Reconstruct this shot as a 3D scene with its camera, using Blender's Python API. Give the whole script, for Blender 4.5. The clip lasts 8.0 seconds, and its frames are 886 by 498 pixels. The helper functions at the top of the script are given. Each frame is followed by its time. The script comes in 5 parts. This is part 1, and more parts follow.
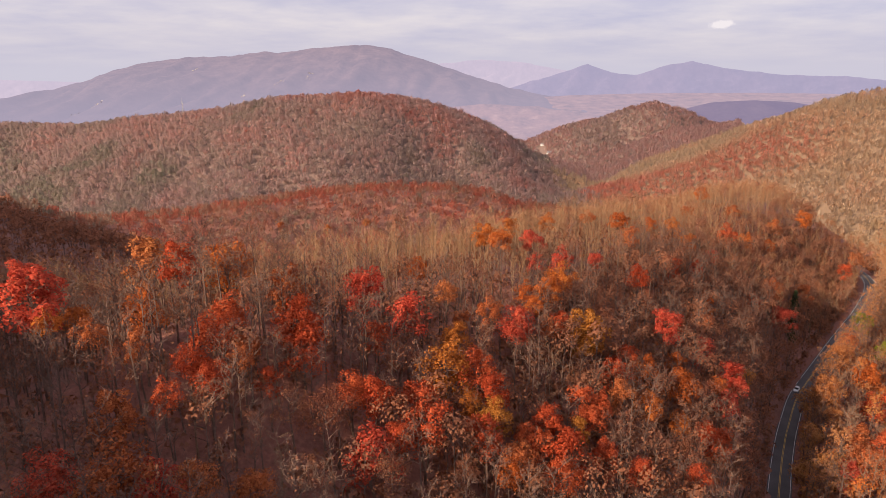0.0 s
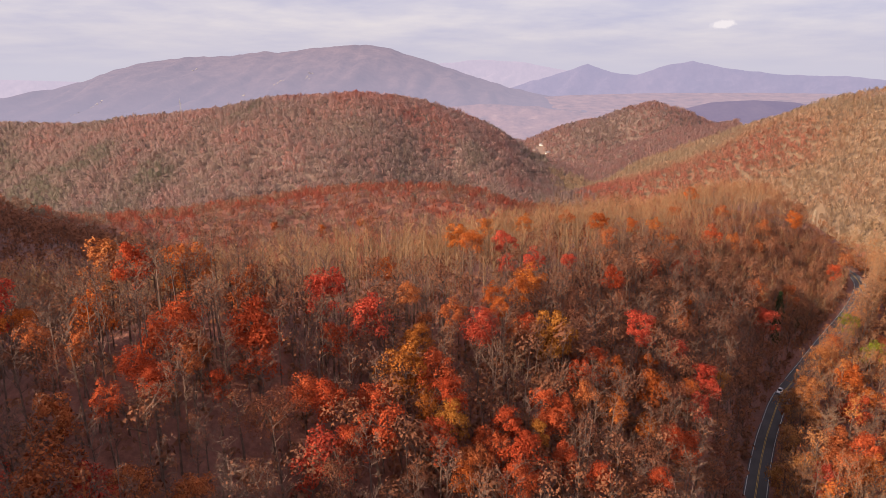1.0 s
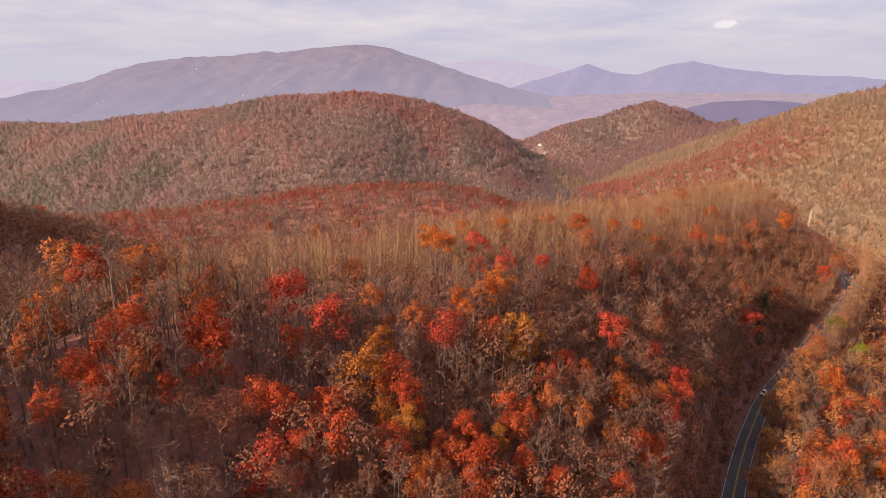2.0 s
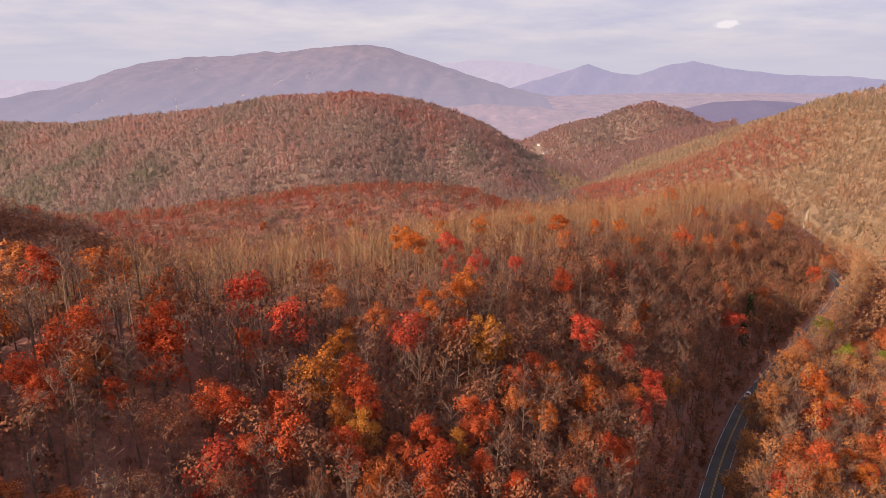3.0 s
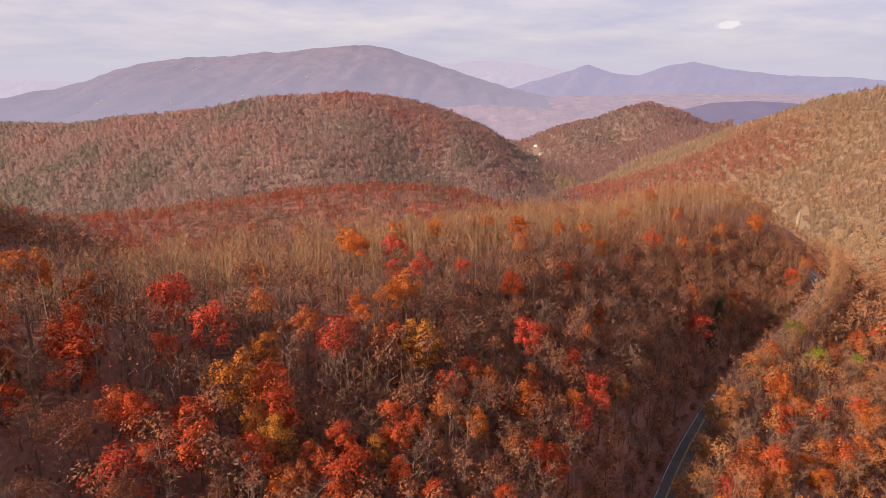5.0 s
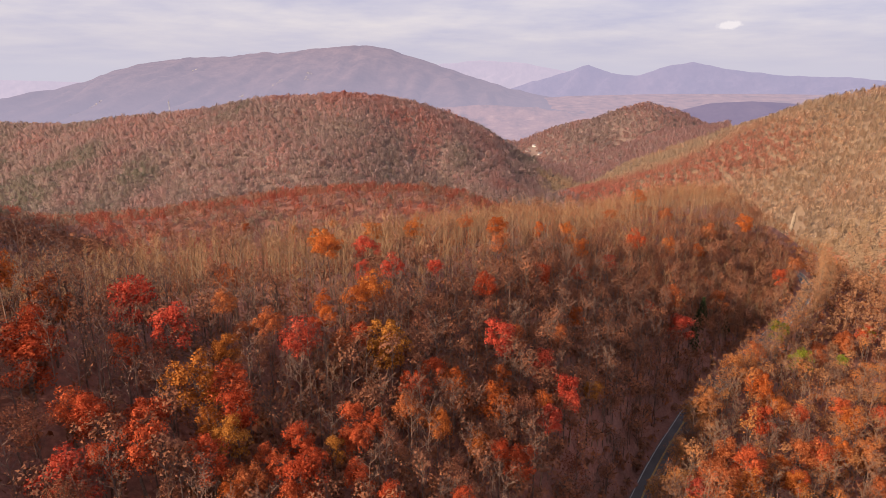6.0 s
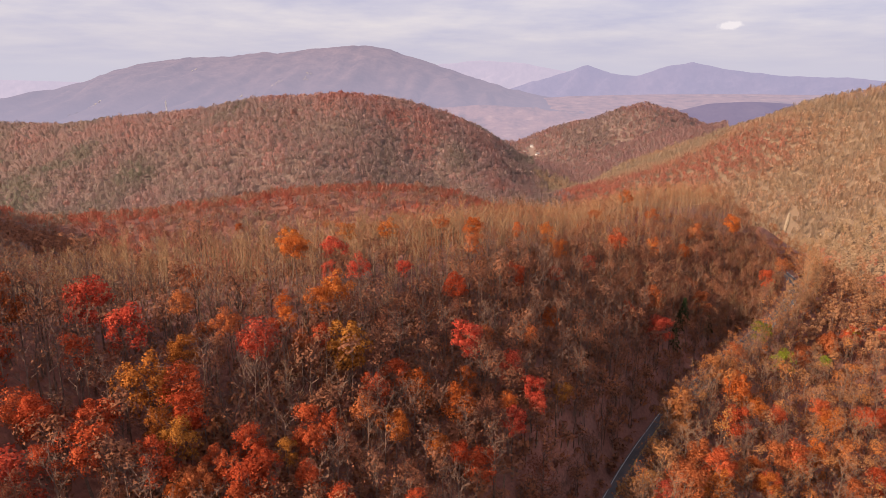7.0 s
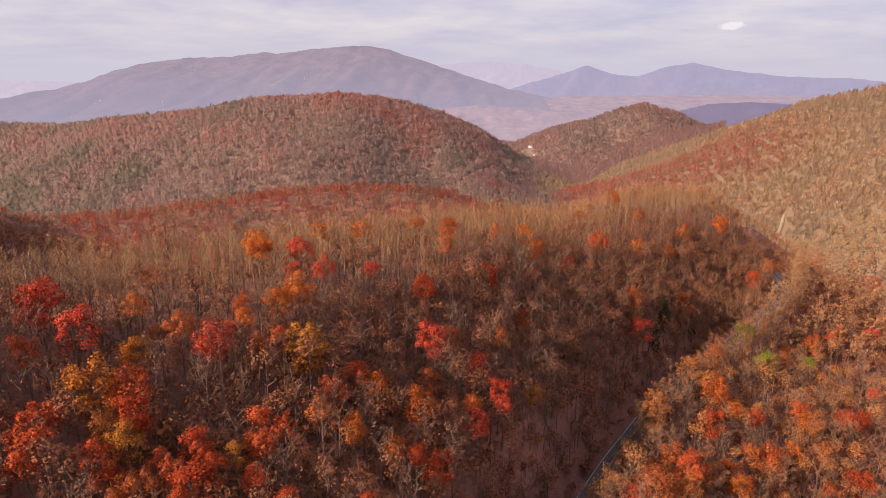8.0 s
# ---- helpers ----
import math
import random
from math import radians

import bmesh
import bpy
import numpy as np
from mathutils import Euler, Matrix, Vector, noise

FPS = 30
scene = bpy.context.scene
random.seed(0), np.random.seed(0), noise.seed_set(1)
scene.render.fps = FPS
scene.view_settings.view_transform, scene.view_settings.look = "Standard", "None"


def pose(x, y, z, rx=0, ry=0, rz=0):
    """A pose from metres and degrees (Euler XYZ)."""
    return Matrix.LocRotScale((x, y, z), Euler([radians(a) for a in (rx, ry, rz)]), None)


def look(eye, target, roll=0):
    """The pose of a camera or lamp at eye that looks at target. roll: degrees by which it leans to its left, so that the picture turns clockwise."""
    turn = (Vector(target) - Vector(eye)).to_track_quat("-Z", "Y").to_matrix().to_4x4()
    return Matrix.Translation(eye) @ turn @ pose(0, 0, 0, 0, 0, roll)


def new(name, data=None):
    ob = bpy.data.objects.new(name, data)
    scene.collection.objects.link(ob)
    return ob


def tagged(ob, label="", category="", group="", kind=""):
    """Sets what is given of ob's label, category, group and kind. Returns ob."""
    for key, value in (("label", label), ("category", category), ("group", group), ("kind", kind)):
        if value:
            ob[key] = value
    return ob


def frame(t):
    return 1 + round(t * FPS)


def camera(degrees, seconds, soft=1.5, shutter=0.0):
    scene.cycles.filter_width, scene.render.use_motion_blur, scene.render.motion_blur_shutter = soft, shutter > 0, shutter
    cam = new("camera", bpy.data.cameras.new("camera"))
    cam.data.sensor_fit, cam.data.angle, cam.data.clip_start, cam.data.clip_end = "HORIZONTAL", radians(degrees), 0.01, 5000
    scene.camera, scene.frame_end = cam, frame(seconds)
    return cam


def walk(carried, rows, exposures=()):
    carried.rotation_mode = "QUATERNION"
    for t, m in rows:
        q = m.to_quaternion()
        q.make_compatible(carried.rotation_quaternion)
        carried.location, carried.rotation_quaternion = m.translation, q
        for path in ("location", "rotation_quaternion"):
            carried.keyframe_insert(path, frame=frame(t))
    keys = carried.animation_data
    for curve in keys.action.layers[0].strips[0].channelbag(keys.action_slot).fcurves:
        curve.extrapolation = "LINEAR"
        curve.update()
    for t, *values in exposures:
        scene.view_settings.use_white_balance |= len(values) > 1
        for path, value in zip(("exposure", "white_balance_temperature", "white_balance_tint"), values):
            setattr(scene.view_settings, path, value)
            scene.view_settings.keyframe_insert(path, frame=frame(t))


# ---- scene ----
cam = camera(69.6, 8.0, soft=0.7)
METRES, EYE, TILT, LEAN, TURN = 65.0, 125.0, -15.5, 0.0, 0.0
ROWS = [
    (0.0, 0.0, 0.0, 0.0, -0.0, 0.0, 0.0),
    (0.5, 0.0609, 0.0095, 0.0015, 0.06, -0.01, -0.02),
    (1.0, 0.125, 0.0211, 0.0035, 0.1, -0.01, -0.04),
    (1.5, 0.1852, 0.0326, 0.0054, 0.16, -0.02, -0.05),
    (3.0, 0.3682, 0.0697, 0.0138, 0.32, -0.01, -0.11),
    (3.5, 0.4241, 0.0805, 0.0167, 0.37, -0.01, -0.11),
    (4.0, 0.4857, 0.0897, 0.0191, 0.39, 0.01, -0.14),
    (4.5, 0.5419, 0.0964, 0.0208, 0.42, 0.02, -0.17),
    (6.0, 0.7181, 0.1054, 0.0258, 0.53, 0.05, -0.21),
    (6.5, 0.7794, 0.1088, 0.0266, 0.56, 0.06, -0.23),
    (7.0, 0.8502, 0.1159, 0.0282, 0.58, 0.06, -0.26),
    (7.5, 0.9158, 0.1253, 0.0296, 0.62, 0.08, -0.28),
    (8.0, 0.9884, 0.1375, 0.0315, 0.67, 0.09, -0.31),
]
walk(cam, [(t, pose(0, 0, EYE, TILT, LEAN, TURN) @ pose(METRES * x, METRES * y, METRES * z, 90 + pitch, roll, yaw)) for t, x, y, z, yaw, pitch, roll in ROWS],
     exposures=[(0.0, 0.75), (8.0, 0.75)])

# ---- light ----
SUN_FROM = Vector((-0.848, -0.53, 0.0)).normalized()   # the side the low sun stands on
SUN_UP = 29.0
sun_data = bpy.data.lights.new("sun", "SUN")
sun_data.energy, sun_data.angle, sun_data.color = 5.0, radians(0.9), (1.0, 0.77, 0.57)
sun = new("sun", sun_data)
sun_way = Vector((SUN_FROM.x * math.cos(radians(SUN_UP)), SUN_FROM.y * math.cos(radians(SUN_UP)), math.sin(radians(SUN_UP))))
sun.matrix_world = look(sun_way * 900, (0, 0, 0))

world = bpy.data.worlds.new("evening_sky")
scene.world = world
world.use_nodes = True
wn, wl = world.node_tree.nodes, world.node_tree.links
wn.clear()


def wnode(kind, **sets):
    n = wn.new(kind)
    for key, value in sets.items():
        n.inputs[key].default_value = value
    return n


w_out = wn.new("ShaderNodeOutputWorld")
w_bg = wn.new("ShaderNodeBackground")
w_sky = wn.new("ShaderNodeTexSky")
w_sky.sky_type, w_sky.sun_disc = "NISHITA", False
w_sky.sun_elevation, w_sky.sun_rotation = radians(SUN_UP), math.atan2(SUN_FROM.x, SUN_FROM.y)
w_sky.dust_density = 2.0
w_dim = wnode("ShaderNodeMix")
w_dim.data_type, w_dim.blend_type = "RGBA", "MULTIPLY"
w_dim.inputs[0].default_value = 1.0
w_dim.inputs[7].default_value = (0.11, 0.11, 0.11, 1)
wl.new(w_sky.outputs[0], w_dim.inputs[6])
w_co = wn.new("ShaderNodeTexCoord")
w_sep = wn.new("ShaderNodeSeparateXYZ")
wl.new(w_co.outputs["Generated"], w_sep.inputs[0])
# a flat cloud deck: the view direction divided by its height
w_up = wn.new("ShaderNodeMath"); w_up.operation = "MAXIMUM"; w_up.inputs[1].default_value = 0.0
wl.new(w_sep.outputs[2], w_up.inputs[0])
w_lift = wn.new("ShaderNodeMath"); w_lift.operation = "ADD"; w_lift.inputs[1].default_value = 0.11
wl.new(w_up.outputs[0], w_lift.inputs[0])
w_deck = wn.new("ShaderNodeVectorMath"); w_deck.operation = "DIVIDE"
w_all = wn.new("ShaderNodeCombineXYZ")
for i in range(3):
    wl.new(w_lift.outputs[0], w_all.inputs[i])
wl.new(w_co.outputs["Generated"], w_deck.inputs[0])
wl.new(w_all.outputs[0], w_deck.inputs[1])
w_n1 = wnode("ShaderNodeTexNoise", Scale=1.15, Detail=8.0, Roughness=0.56)
wl.new(w_deck.outputs[0], w_n1.inputs["Vector"])
w_r1 = wn.new("ShaderNodeValToRGB")
w_r1.color_ramp.elements[0].position, w_r1.color_ramp.elements[1].position = 0.32, 0.72
w_r1.color_ramp.elements[0].color, w_r1.color_ramp.elements[1].color = (0.60, 0.57, 0.755, 1), (0.90, 0.81, 0.845, 1)
wl.new(w_n1.outputs[0], w_r1.inputs[0])
w_mix = wn.new("ShaderNodeMix")
w_mix.data_type = "RGBA"
w_mix.inputs[0].default_value = 0.85
wl.new(w_dim.outputs[2], w_mix.inputs[6])
wl.new(w_r1.outputs[0], w_mix.inputs[7])
w_hz = wn.new("ShaderNodeMapRange")
w_hz.inputs["From Min"].default_value, w_hz.inputs["From Max"].default_value = 0.0, 0.07
w_hz.inputs["To Min"].default_value, w_hz.inputs["To Max"].default_value = 1.0, 0.0
wl.new(w_sep.outputs[2], w_hz.inputs[0])
w_mist = wn.new("ShaderNodeMix")
w_mist.data_type = "RGBA"
w_mist.inputs[7].default_value = (0.635, 0.605, 0.71, 1)
wl.new(w_hz.outputs[0], w_mist.inputs[0])
wl.new(w_mix.outputs[2], w_mist.inputs[6])
# one small heap cloud
w_dot = wn.new("ShaderNodeVectorMath"); w_dot.operation = "SUBTRACT"
w_dot.inputs[1].default_value = Vector((0.3811, 0.9224, 0.0634))
wl.new(w_co.outputs["Generated"], w_dot.inputs[0])
w_flat = wn.new("ShaderNodeVectorMath"); w_flat.operation = "MULTIPLY"
w_flat.inputs[1].default_value = (58.0, 58.0, 150.0)
wl.new(w_dot.outputs[0], w_flat.inputs[0])
w_n2 = wnode("ShaderNodeTexNoise", Scale=90.0, Detail=5.0)
wl.new(w_co.outputs["Generated"], w_n2.inputs["Vector"])
w_len = wn.new("ShaderNodeVectorMath"); w_len.operation = "LENGTH"
wl.new(w_flat.outputs[0], w_len.inputs[0])
w_edge = wn.new("ShaderNodeMath"); w_edge.operation = "MULTIPLY_ADD"; w_edge.inputs[1].default_value = 1.6
wl.new(w_n2.outputs[0], w_edge.inputs[0]); wl.new(w_len.outputs[1], w_edge.inputs[2])
w_puff = wn.new("ShaderNodeMapRange")
w_puff.inputs["From Min"].default_value, w_puff.inputs["From Max"].default_value = 1.35, 1.75
w_puff.inputs["To Min"].default_value, w_puff.inputs["To Max"].default_value = 0.75, 0.0
wl.new(w_edge.outputs[0], w_puff.inputs[0])
w_heap = wn.new("ShaderNodeMix"); w_heap.data_type = "RGBA"
w_heap.inputs[7].default_value = (1.0, 0.92, 0.93, 1)
wl.new(w_puff.outputs[0], w_heap.inputs[0]); wl.new(w_mist.outputs[2], w_heap.inputs[6])
wl.new(w_heap.outputs[2], w_bg.inputs[0])
w_bg.inputs[1].default_value = 0.58
wl.new(w_bg.outputs[0], w_out.inputs[0])


# ---- materials ----
def material(name, build):
    m = bpy.data.materials.new(name)
    m.use_nodes = True
    nt = m.node_tree
    nt.nodes.clear()
    out = nt.nodes.new("ShaderNodeOutputMaterial")
    nt.links.new(build(nt), out.inputs[0])
    return m


def node(nt, kind, **sets):
    n = nt.nodes.new(kind)
    for key, value in sets.items():
        n.inputs[key].default_value = value
    return n


def ramp(nt, source, stops, smooth=False):
    r = nt.nodes.new("ShaderNodeValToRGB")
    els = r.color_ramp.elements
    while len(els) < len(stops):
        els.new(0.5)
    for e, (p, c) in zip(els, stops):
        e.position, e.color = p, (*c, 1)
    nt.links.new(source, r.inputs[0])
    return r.outputs[0]


def mixed(nt, fac, a, b, blend="MIX"):
    n = nt.nodes.new("ShaderNodeMix")
    n.data_type, n.blend_type = "RGBA", blend
    for value, sock in ((fac, n.inputs[0]), (a, n.inputs[6]), (b, n.inputs[7])):
        if isinstance(value, bpy.types.NodeSocket):
            nt.links.new(value, sock)
        elif isinstance(value, tuple):
            sock.default_value = (*value, 1)
        else:
            sock.default_value = value
    return n.outputs[2]


def noise_of(nt, scale, detail=4.0, coords="Object", rough=0.55):
    co = nt.nodes.new("ShaderNodeTexCoord")
    n = node(nt, "ShaderNodeTexNoise", Scale=scale, Detail=detail, Roughness=rough)
    nt.links.new(co.outputs[coords], n.inputs["Vector"])
    return n.outputs[0]


def solid(nt, colour, rough=0.8, bump=None, metal=0.0, amount=0.3, far=0.1):
    p = node(nt, "ShaderNodeBsdfPrincipled", Roughness=rough, Metallic=metal)
    if isinstance(colour, tuple):
        p.inputs["Base Color"].default_value = (*colour, 1)
    else:
        nt.links.new(colour, p.inputs["Base Color"])
    if bump is not None:
        b = node(nt, "ShaderNodeBump", Strength=amount, Distance=far)
        nt.links.new(bump, b.inputs["Height"])
        nt.links.new(b.outputs[0], p.inputs["Normal"])
    return p.outputs[0]


def leaf_shader(nt, colour, through_share=0.35):
    d = node(nt, "ShaderNodeBsdfDiffuse")
    s = node(nt, "ShaderNodeBsdfTranslucent")
    nt.links.new(colour, d.inputs[0])
    nt.links.new(colour, s.inputs[0])
    m = node(nt, "ShaderNodeMixShader")
    m.inputs[0].default_value = through_share
    nt.links.new(d.outputs[0], m.inputs[1])
    nt.links.new(s.outputs[0], m.inputs[2])
    return m.outputs[0]


def leaf_material(name, dark, mid, light):
    """Leaves of one tree: tint by tree, and light and dark leaves in each crown."""
    def build(nt):
        info = nt.nodes.new("ShaderNodeObjectInfo")
        geo = nt.nodes.new("ShaderNodeNewGeometry")
        own = ramp(nt, geo.outputs["Random Per Island"], [(0.0, dark), (0.5, mid), (1.0, light)])
        tint = ramp(nt, info.outputs["Random"], [(0.0, (0.78, 0.70, 0.70)), (0.5, (1.0, 1.0, 1.0)), (1.0, (1.0, 1.18, 1.1))])
        return leaf_shader(nt, mixed(nt, 1.0, own, tint, "MULTIPLY"))
    return material(name, build)


def stuff_leaf_material(name, stops, low=0.76, top=1.12, through_share=0.35):
    """Leaves of many trees: the tree's own tint comes from its attribute."""
    def build(nt):
        at = nt.nodes.new("ShaderNodeAttribute")
        at.attribute_name = "tint"
        geo = nt.nodes.new("ShaderNodeNewGeometry")
        own = ramp(nt, geo.outputs["Random Per Island"], [(0.0, (low, low, low)), (1.0, (top, top, top))])
        return leaf_shader(nt, mixed(nt, 1.0, ramp(nt, at.outputs["Fac"], stops), own, "MULTIPLY"), through_share)
    return material(name, build)


LEAF = {
    "scarlet": leaf_material("scarlet_leaves", (0.31, 0.040, 0.028), (0.53, 0.080, 0.050), (0.66, 0.135, 0.075)),
    "russet": leaf_material("russet_leaves", (0.30, 0.048, 0.024), (0.50, 0.092, 0.038), (0.64, 0.145, 0.060)),
    "orange": leaf_material("orange_leaves", (0.30, 0.070, 0.022), (0.52, 0.135, 0.034), (0.65, 0.20, 0.055)),
    "golden": leaf_material("golden_leaves", (0.24, 0.080, 0.020), (0.42, 0.142, 0.033), (0.55, 0.21, 0.055)),
    "rust": leaf_material("rust_leaves", (0.26, 0.070, 0.030), (0.46, 0.135, 0.050), (0.60, 0.215, 0.085)),
    "brown": leaf_material("brown_leaves", (0.17, 0.062, 0.040), (0.29, 0.105, 0.062), (0.38, 0.16, 0.092)),
    "tan": leaf_material("tan_leaves", (0.29, 0.115, 0.045), (0.50, 0.205, 0.075), (0.62, 0.30, 0.12)),
    "green": leaf_material("yellow_green_leaves", (0.12, 0.14, 0.02), (0.25, 0.27, 0.03), (0.38, 0.38, 0.06)),
    "pine": leaf_material("pine_needles", (0.028, 0.036, 0.018), (0.05, 0.062, 0.03), (0.08, 0.095, 0.045)),
}
twig_bark = material("twigs", lambda nt: solid(nt, ramp(nt, noise_of(nt, 0.9, 6), [(0.3, (0.19, 0.106, 0.053)), (0.7, (0.39, 0.228, 0.115))]), 0.9))
bark = material("bark", lambda nt: solid(nt, ramp(nt, noise_of(nt, 1.3, 6), [(0.3, (0.082, 0.049, 0.037)), (0.7, (0.19, 0.113, 0.082))]), 0.9))
crest_bark = material("crest_bark", lambda nt: solid(nt, ramp(nt, noise_of(nt, 1.1, 6), [(0.3, (0.14, 0.088, 0.055)), (0.7, (0.27, 0.172, 0.108))]), 0.85))
pale_bark = material("pale_bark", lambda nt: solid(nt, ramp(nt, noise_of(nt, 1.1, 6), [(0.3, (0.13, 0.077, 0.048)), (0.7, (0.28, 0.17, 0.105))]), 0.85))
stem_bark = material("stem_bark", lambda nt: solid(nt, ramp(nt, noise_of(nt, 0.4, 5), [(0.3, (0.22, 0.145, 0.095)), (0.7, (0.46, 0.33, 0.22))]), 0.85))
wood_leaves = stuff_leaf_material("woodland_leaves", [
    (0.0, (0.25, 0.118, 0.076)), (0.30, (0.34, 0.143, 0.080)), (0.50, (0.39, 0.150, 0.070)),
    (0.66, (0.48, 0.17, 0.050)), (0.82, (0.52, 0.105, 0.038)), (1.0, (0.54, 0.06, 0.034))])
hill_leaves = stuff_leaf_material("hillside_leaves", [
    (0.0, (0.56, 0.44, 0.30)), (0.25, (0.68, 0.50, 0.335)), (0.50, (0.70, 0.46, 0.30)),
    (0.72, (0.62, 0.33, 0.225)), (1.0, (0.64, 0.25, 0.185))], 0.94, 1.05, 0.5)
# far woods: autumn tints paled and greyed to mauve, haze put into the colour
hazed_leaves = stuff_leaf_material("hazed_woodland_leaves", [
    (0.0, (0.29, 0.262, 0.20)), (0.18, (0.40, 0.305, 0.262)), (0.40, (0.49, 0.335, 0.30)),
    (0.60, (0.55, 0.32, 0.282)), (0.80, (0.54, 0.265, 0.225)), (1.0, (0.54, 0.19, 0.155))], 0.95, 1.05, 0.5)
foot_leaves = stuff_leaf_material("foot_of_the_hill_leaves", [
    (0.0, (0.40, 0.30, 0.195)), (0.25, (0.50, 0.35, 0.22)), (0.50, (0.53, 0.31, 0.19)),
    (0.72, (0.48, 0.22, 0.145)), (1.0, (0.48, 0.14, 0.10))], 0.92, 1.06, 0.5)
spur_leaves = stuff_leaf_material("spur_leaves", [
    (0.0, (0.30, 0.25, 0.19)), (0.30, (0.38, 0.26, 0.195)), (0.55, (0.44, 0.23, 0.155)),
    (0.75, (0.47, 0.185, 0.125)), (1.0, (0.49, 0.145, 0.10))], 0.88, 1.08, 0.5)
roadside_leaves = stuff_leaf_material("roadside_leaves", [
    (0.0, (0.34, 0.18, 0.105)), (0.35, (0.46, 0.225, 0.11)), (0.60, (0.54, 0.225, 0.075)),
    (0.80, (0.55, 0.17, 0.045)), (1.0, (0.56, 0.12, 0.04))])


def litter(nt):
    big = noise_of(nt, 0.03, 5)
    fine = noise_of(nt, 0.9, 8, rough=0.7)
    a = ramp(nt, fine, [(0.3, (0.145, 0.068, 0.052)), (0.52, (0.23, 0.108, 0.080)), (0.75, (0.33, 0.162, 0.118))])
    b = ramp(nt, big, [(0.35, (0.8, 0.75, 0.75)), (0.65, (1.15, 1.0, 0.95))])
    return solid(nt, mixed(nt, 1.0, a, b, "MULTIPLY"), 0.95, fine, amount=0.6, far=0.5)


leaf_litter = material("leaf_litter", litter)
def dry_litter_nodes(nt):
    fine = noise_of(nt, 0.25, 8, rough=0.7)
    return solid(nt, ramp(nt, fine, [(0.3, (0.15, 0.098, 0.062)), (0.55, (0.195, 0.13, 0.082)), (0.75, (0.25, 0.168, 0.108))]), 0.95, fine, amount=0.5, far=1.0)


# litter under the far woods, with the same mauve haze in its colour
hazed_litter = material("hazed_litter", lambda nt: solid(nt, ramp(nt, noise_of(nt, 0.2, 8, rough=0.7), [(0.3, (0.13, 0.088, 0.073)), (0.55, (0.18, 0.122, 0.10)), (0.75, (0.23, 0.155, 0.125))]), 0.95))
dry_litter = material("dry_litter", dry_litter_nodes)
asphalt = material("asphalt", lambda nt: solid(nt, mixed(nt, 1.0, ramp(nt, noise_of(nt, 6.0, 6), [(0.3, (0.055, 0.050, 0.052)), (0.7, (0.092, 0.084, 0.086))]),
                   ramp(nt, noise_of(nt, 0.12, 3), [(0.35, (0.8, 0.8, 0.8)), (0.65, (1.2, 1.2, 1.2))]), "MULTIPLY"), 0.8))
white_line = material("white_road_paint", lambda nt: solid(nt, ramp(nt, noise_of(nt, 1.5, 6), [(0.3, (0.38, 0.37, 0.36)), (0.6, (0.62, 0.61, 0.59))]), 0.7))
yellow_line = material("yellow_road_paint", lambda nt: solid(nt, ramp(nt, noise_of(nt, 1.5, 6), [(0.3, (0.42, 0.25, 0.05)), (0.6, (0.62, 0.38, 0.07))]), 0.7))


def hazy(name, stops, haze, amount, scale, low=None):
    """Distant land with haze painted in as a glow; low: the heights between which this haze thins, and its share down
    there.
    """
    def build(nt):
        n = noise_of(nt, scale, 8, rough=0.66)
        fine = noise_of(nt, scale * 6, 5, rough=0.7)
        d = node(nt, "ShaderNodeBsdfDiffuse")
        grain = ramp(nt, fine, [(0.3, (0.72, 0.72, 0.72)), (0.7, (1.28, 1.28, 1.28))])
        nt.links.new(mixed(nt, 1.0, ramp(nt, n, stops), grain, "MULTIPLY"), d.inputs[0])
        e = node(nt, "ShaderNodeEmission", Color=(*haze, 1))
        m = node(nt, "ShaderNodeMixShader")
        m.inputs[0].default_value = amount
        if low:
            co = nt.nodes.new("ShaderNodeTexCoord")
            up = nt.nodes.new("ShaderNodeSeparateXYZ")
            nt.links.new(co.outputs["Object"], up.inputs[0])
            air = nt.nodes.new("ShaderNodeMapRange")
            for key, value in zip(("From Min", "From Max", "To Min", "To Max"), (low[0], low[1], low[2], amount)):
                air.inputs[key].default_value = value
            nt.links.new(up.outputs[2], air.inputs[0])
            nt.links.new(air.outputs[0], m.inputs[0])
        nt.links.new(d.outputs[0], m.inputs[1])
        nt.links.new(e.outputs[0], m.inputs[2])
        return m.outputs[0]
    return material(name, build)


# the valley floor glows faintly: haze painted over its brown
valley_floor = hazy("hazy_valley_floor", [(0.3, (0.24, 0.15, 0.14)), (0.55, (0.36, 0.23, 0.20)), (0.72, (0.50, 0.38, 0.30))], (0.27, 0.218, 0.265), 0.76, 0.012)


# ---- terrain ----
def value_noise(x, y, seed=0):
    """Smooth noise on a lattice, -1 to 1."""
    xi, yi = np.floor(x).astype(np.int64), np.floor(y).astype(np.int64)
    fx, fy = x - xi, y - yi
    fx, fy = fx * fx * (3 - 2 * fx), fy * fy * (3 - 2 * fy)

    def at(i, j):
        n = (i * 374761393 + j * 668265263 + seed * 974634777) & 0xFFFFFFFF
        n = ((n ^ (n >> 13)) * 1274126177) & 0xFFFFFFFF
        return ((n ^ (n >> 16)) & 0xFFFF) / 32767.5 - 1
    return (at(xi, yi) * (1 - fx) + at(xi + 1, yi) * fx) * (1 - fy) + (at(xi, yi + 1) * (1 - fx) + at(xi + 1, yi + 1) * fx) * fy


def fbm(x, y, octaves=4, seed=0):
    total, amp = 0, 1.0
    for o in range(octaves):
        total = total + amp * value_noise(x * 2 ** o, y * 2 ** o, seed + o)
        amp *= 0.5
    return total


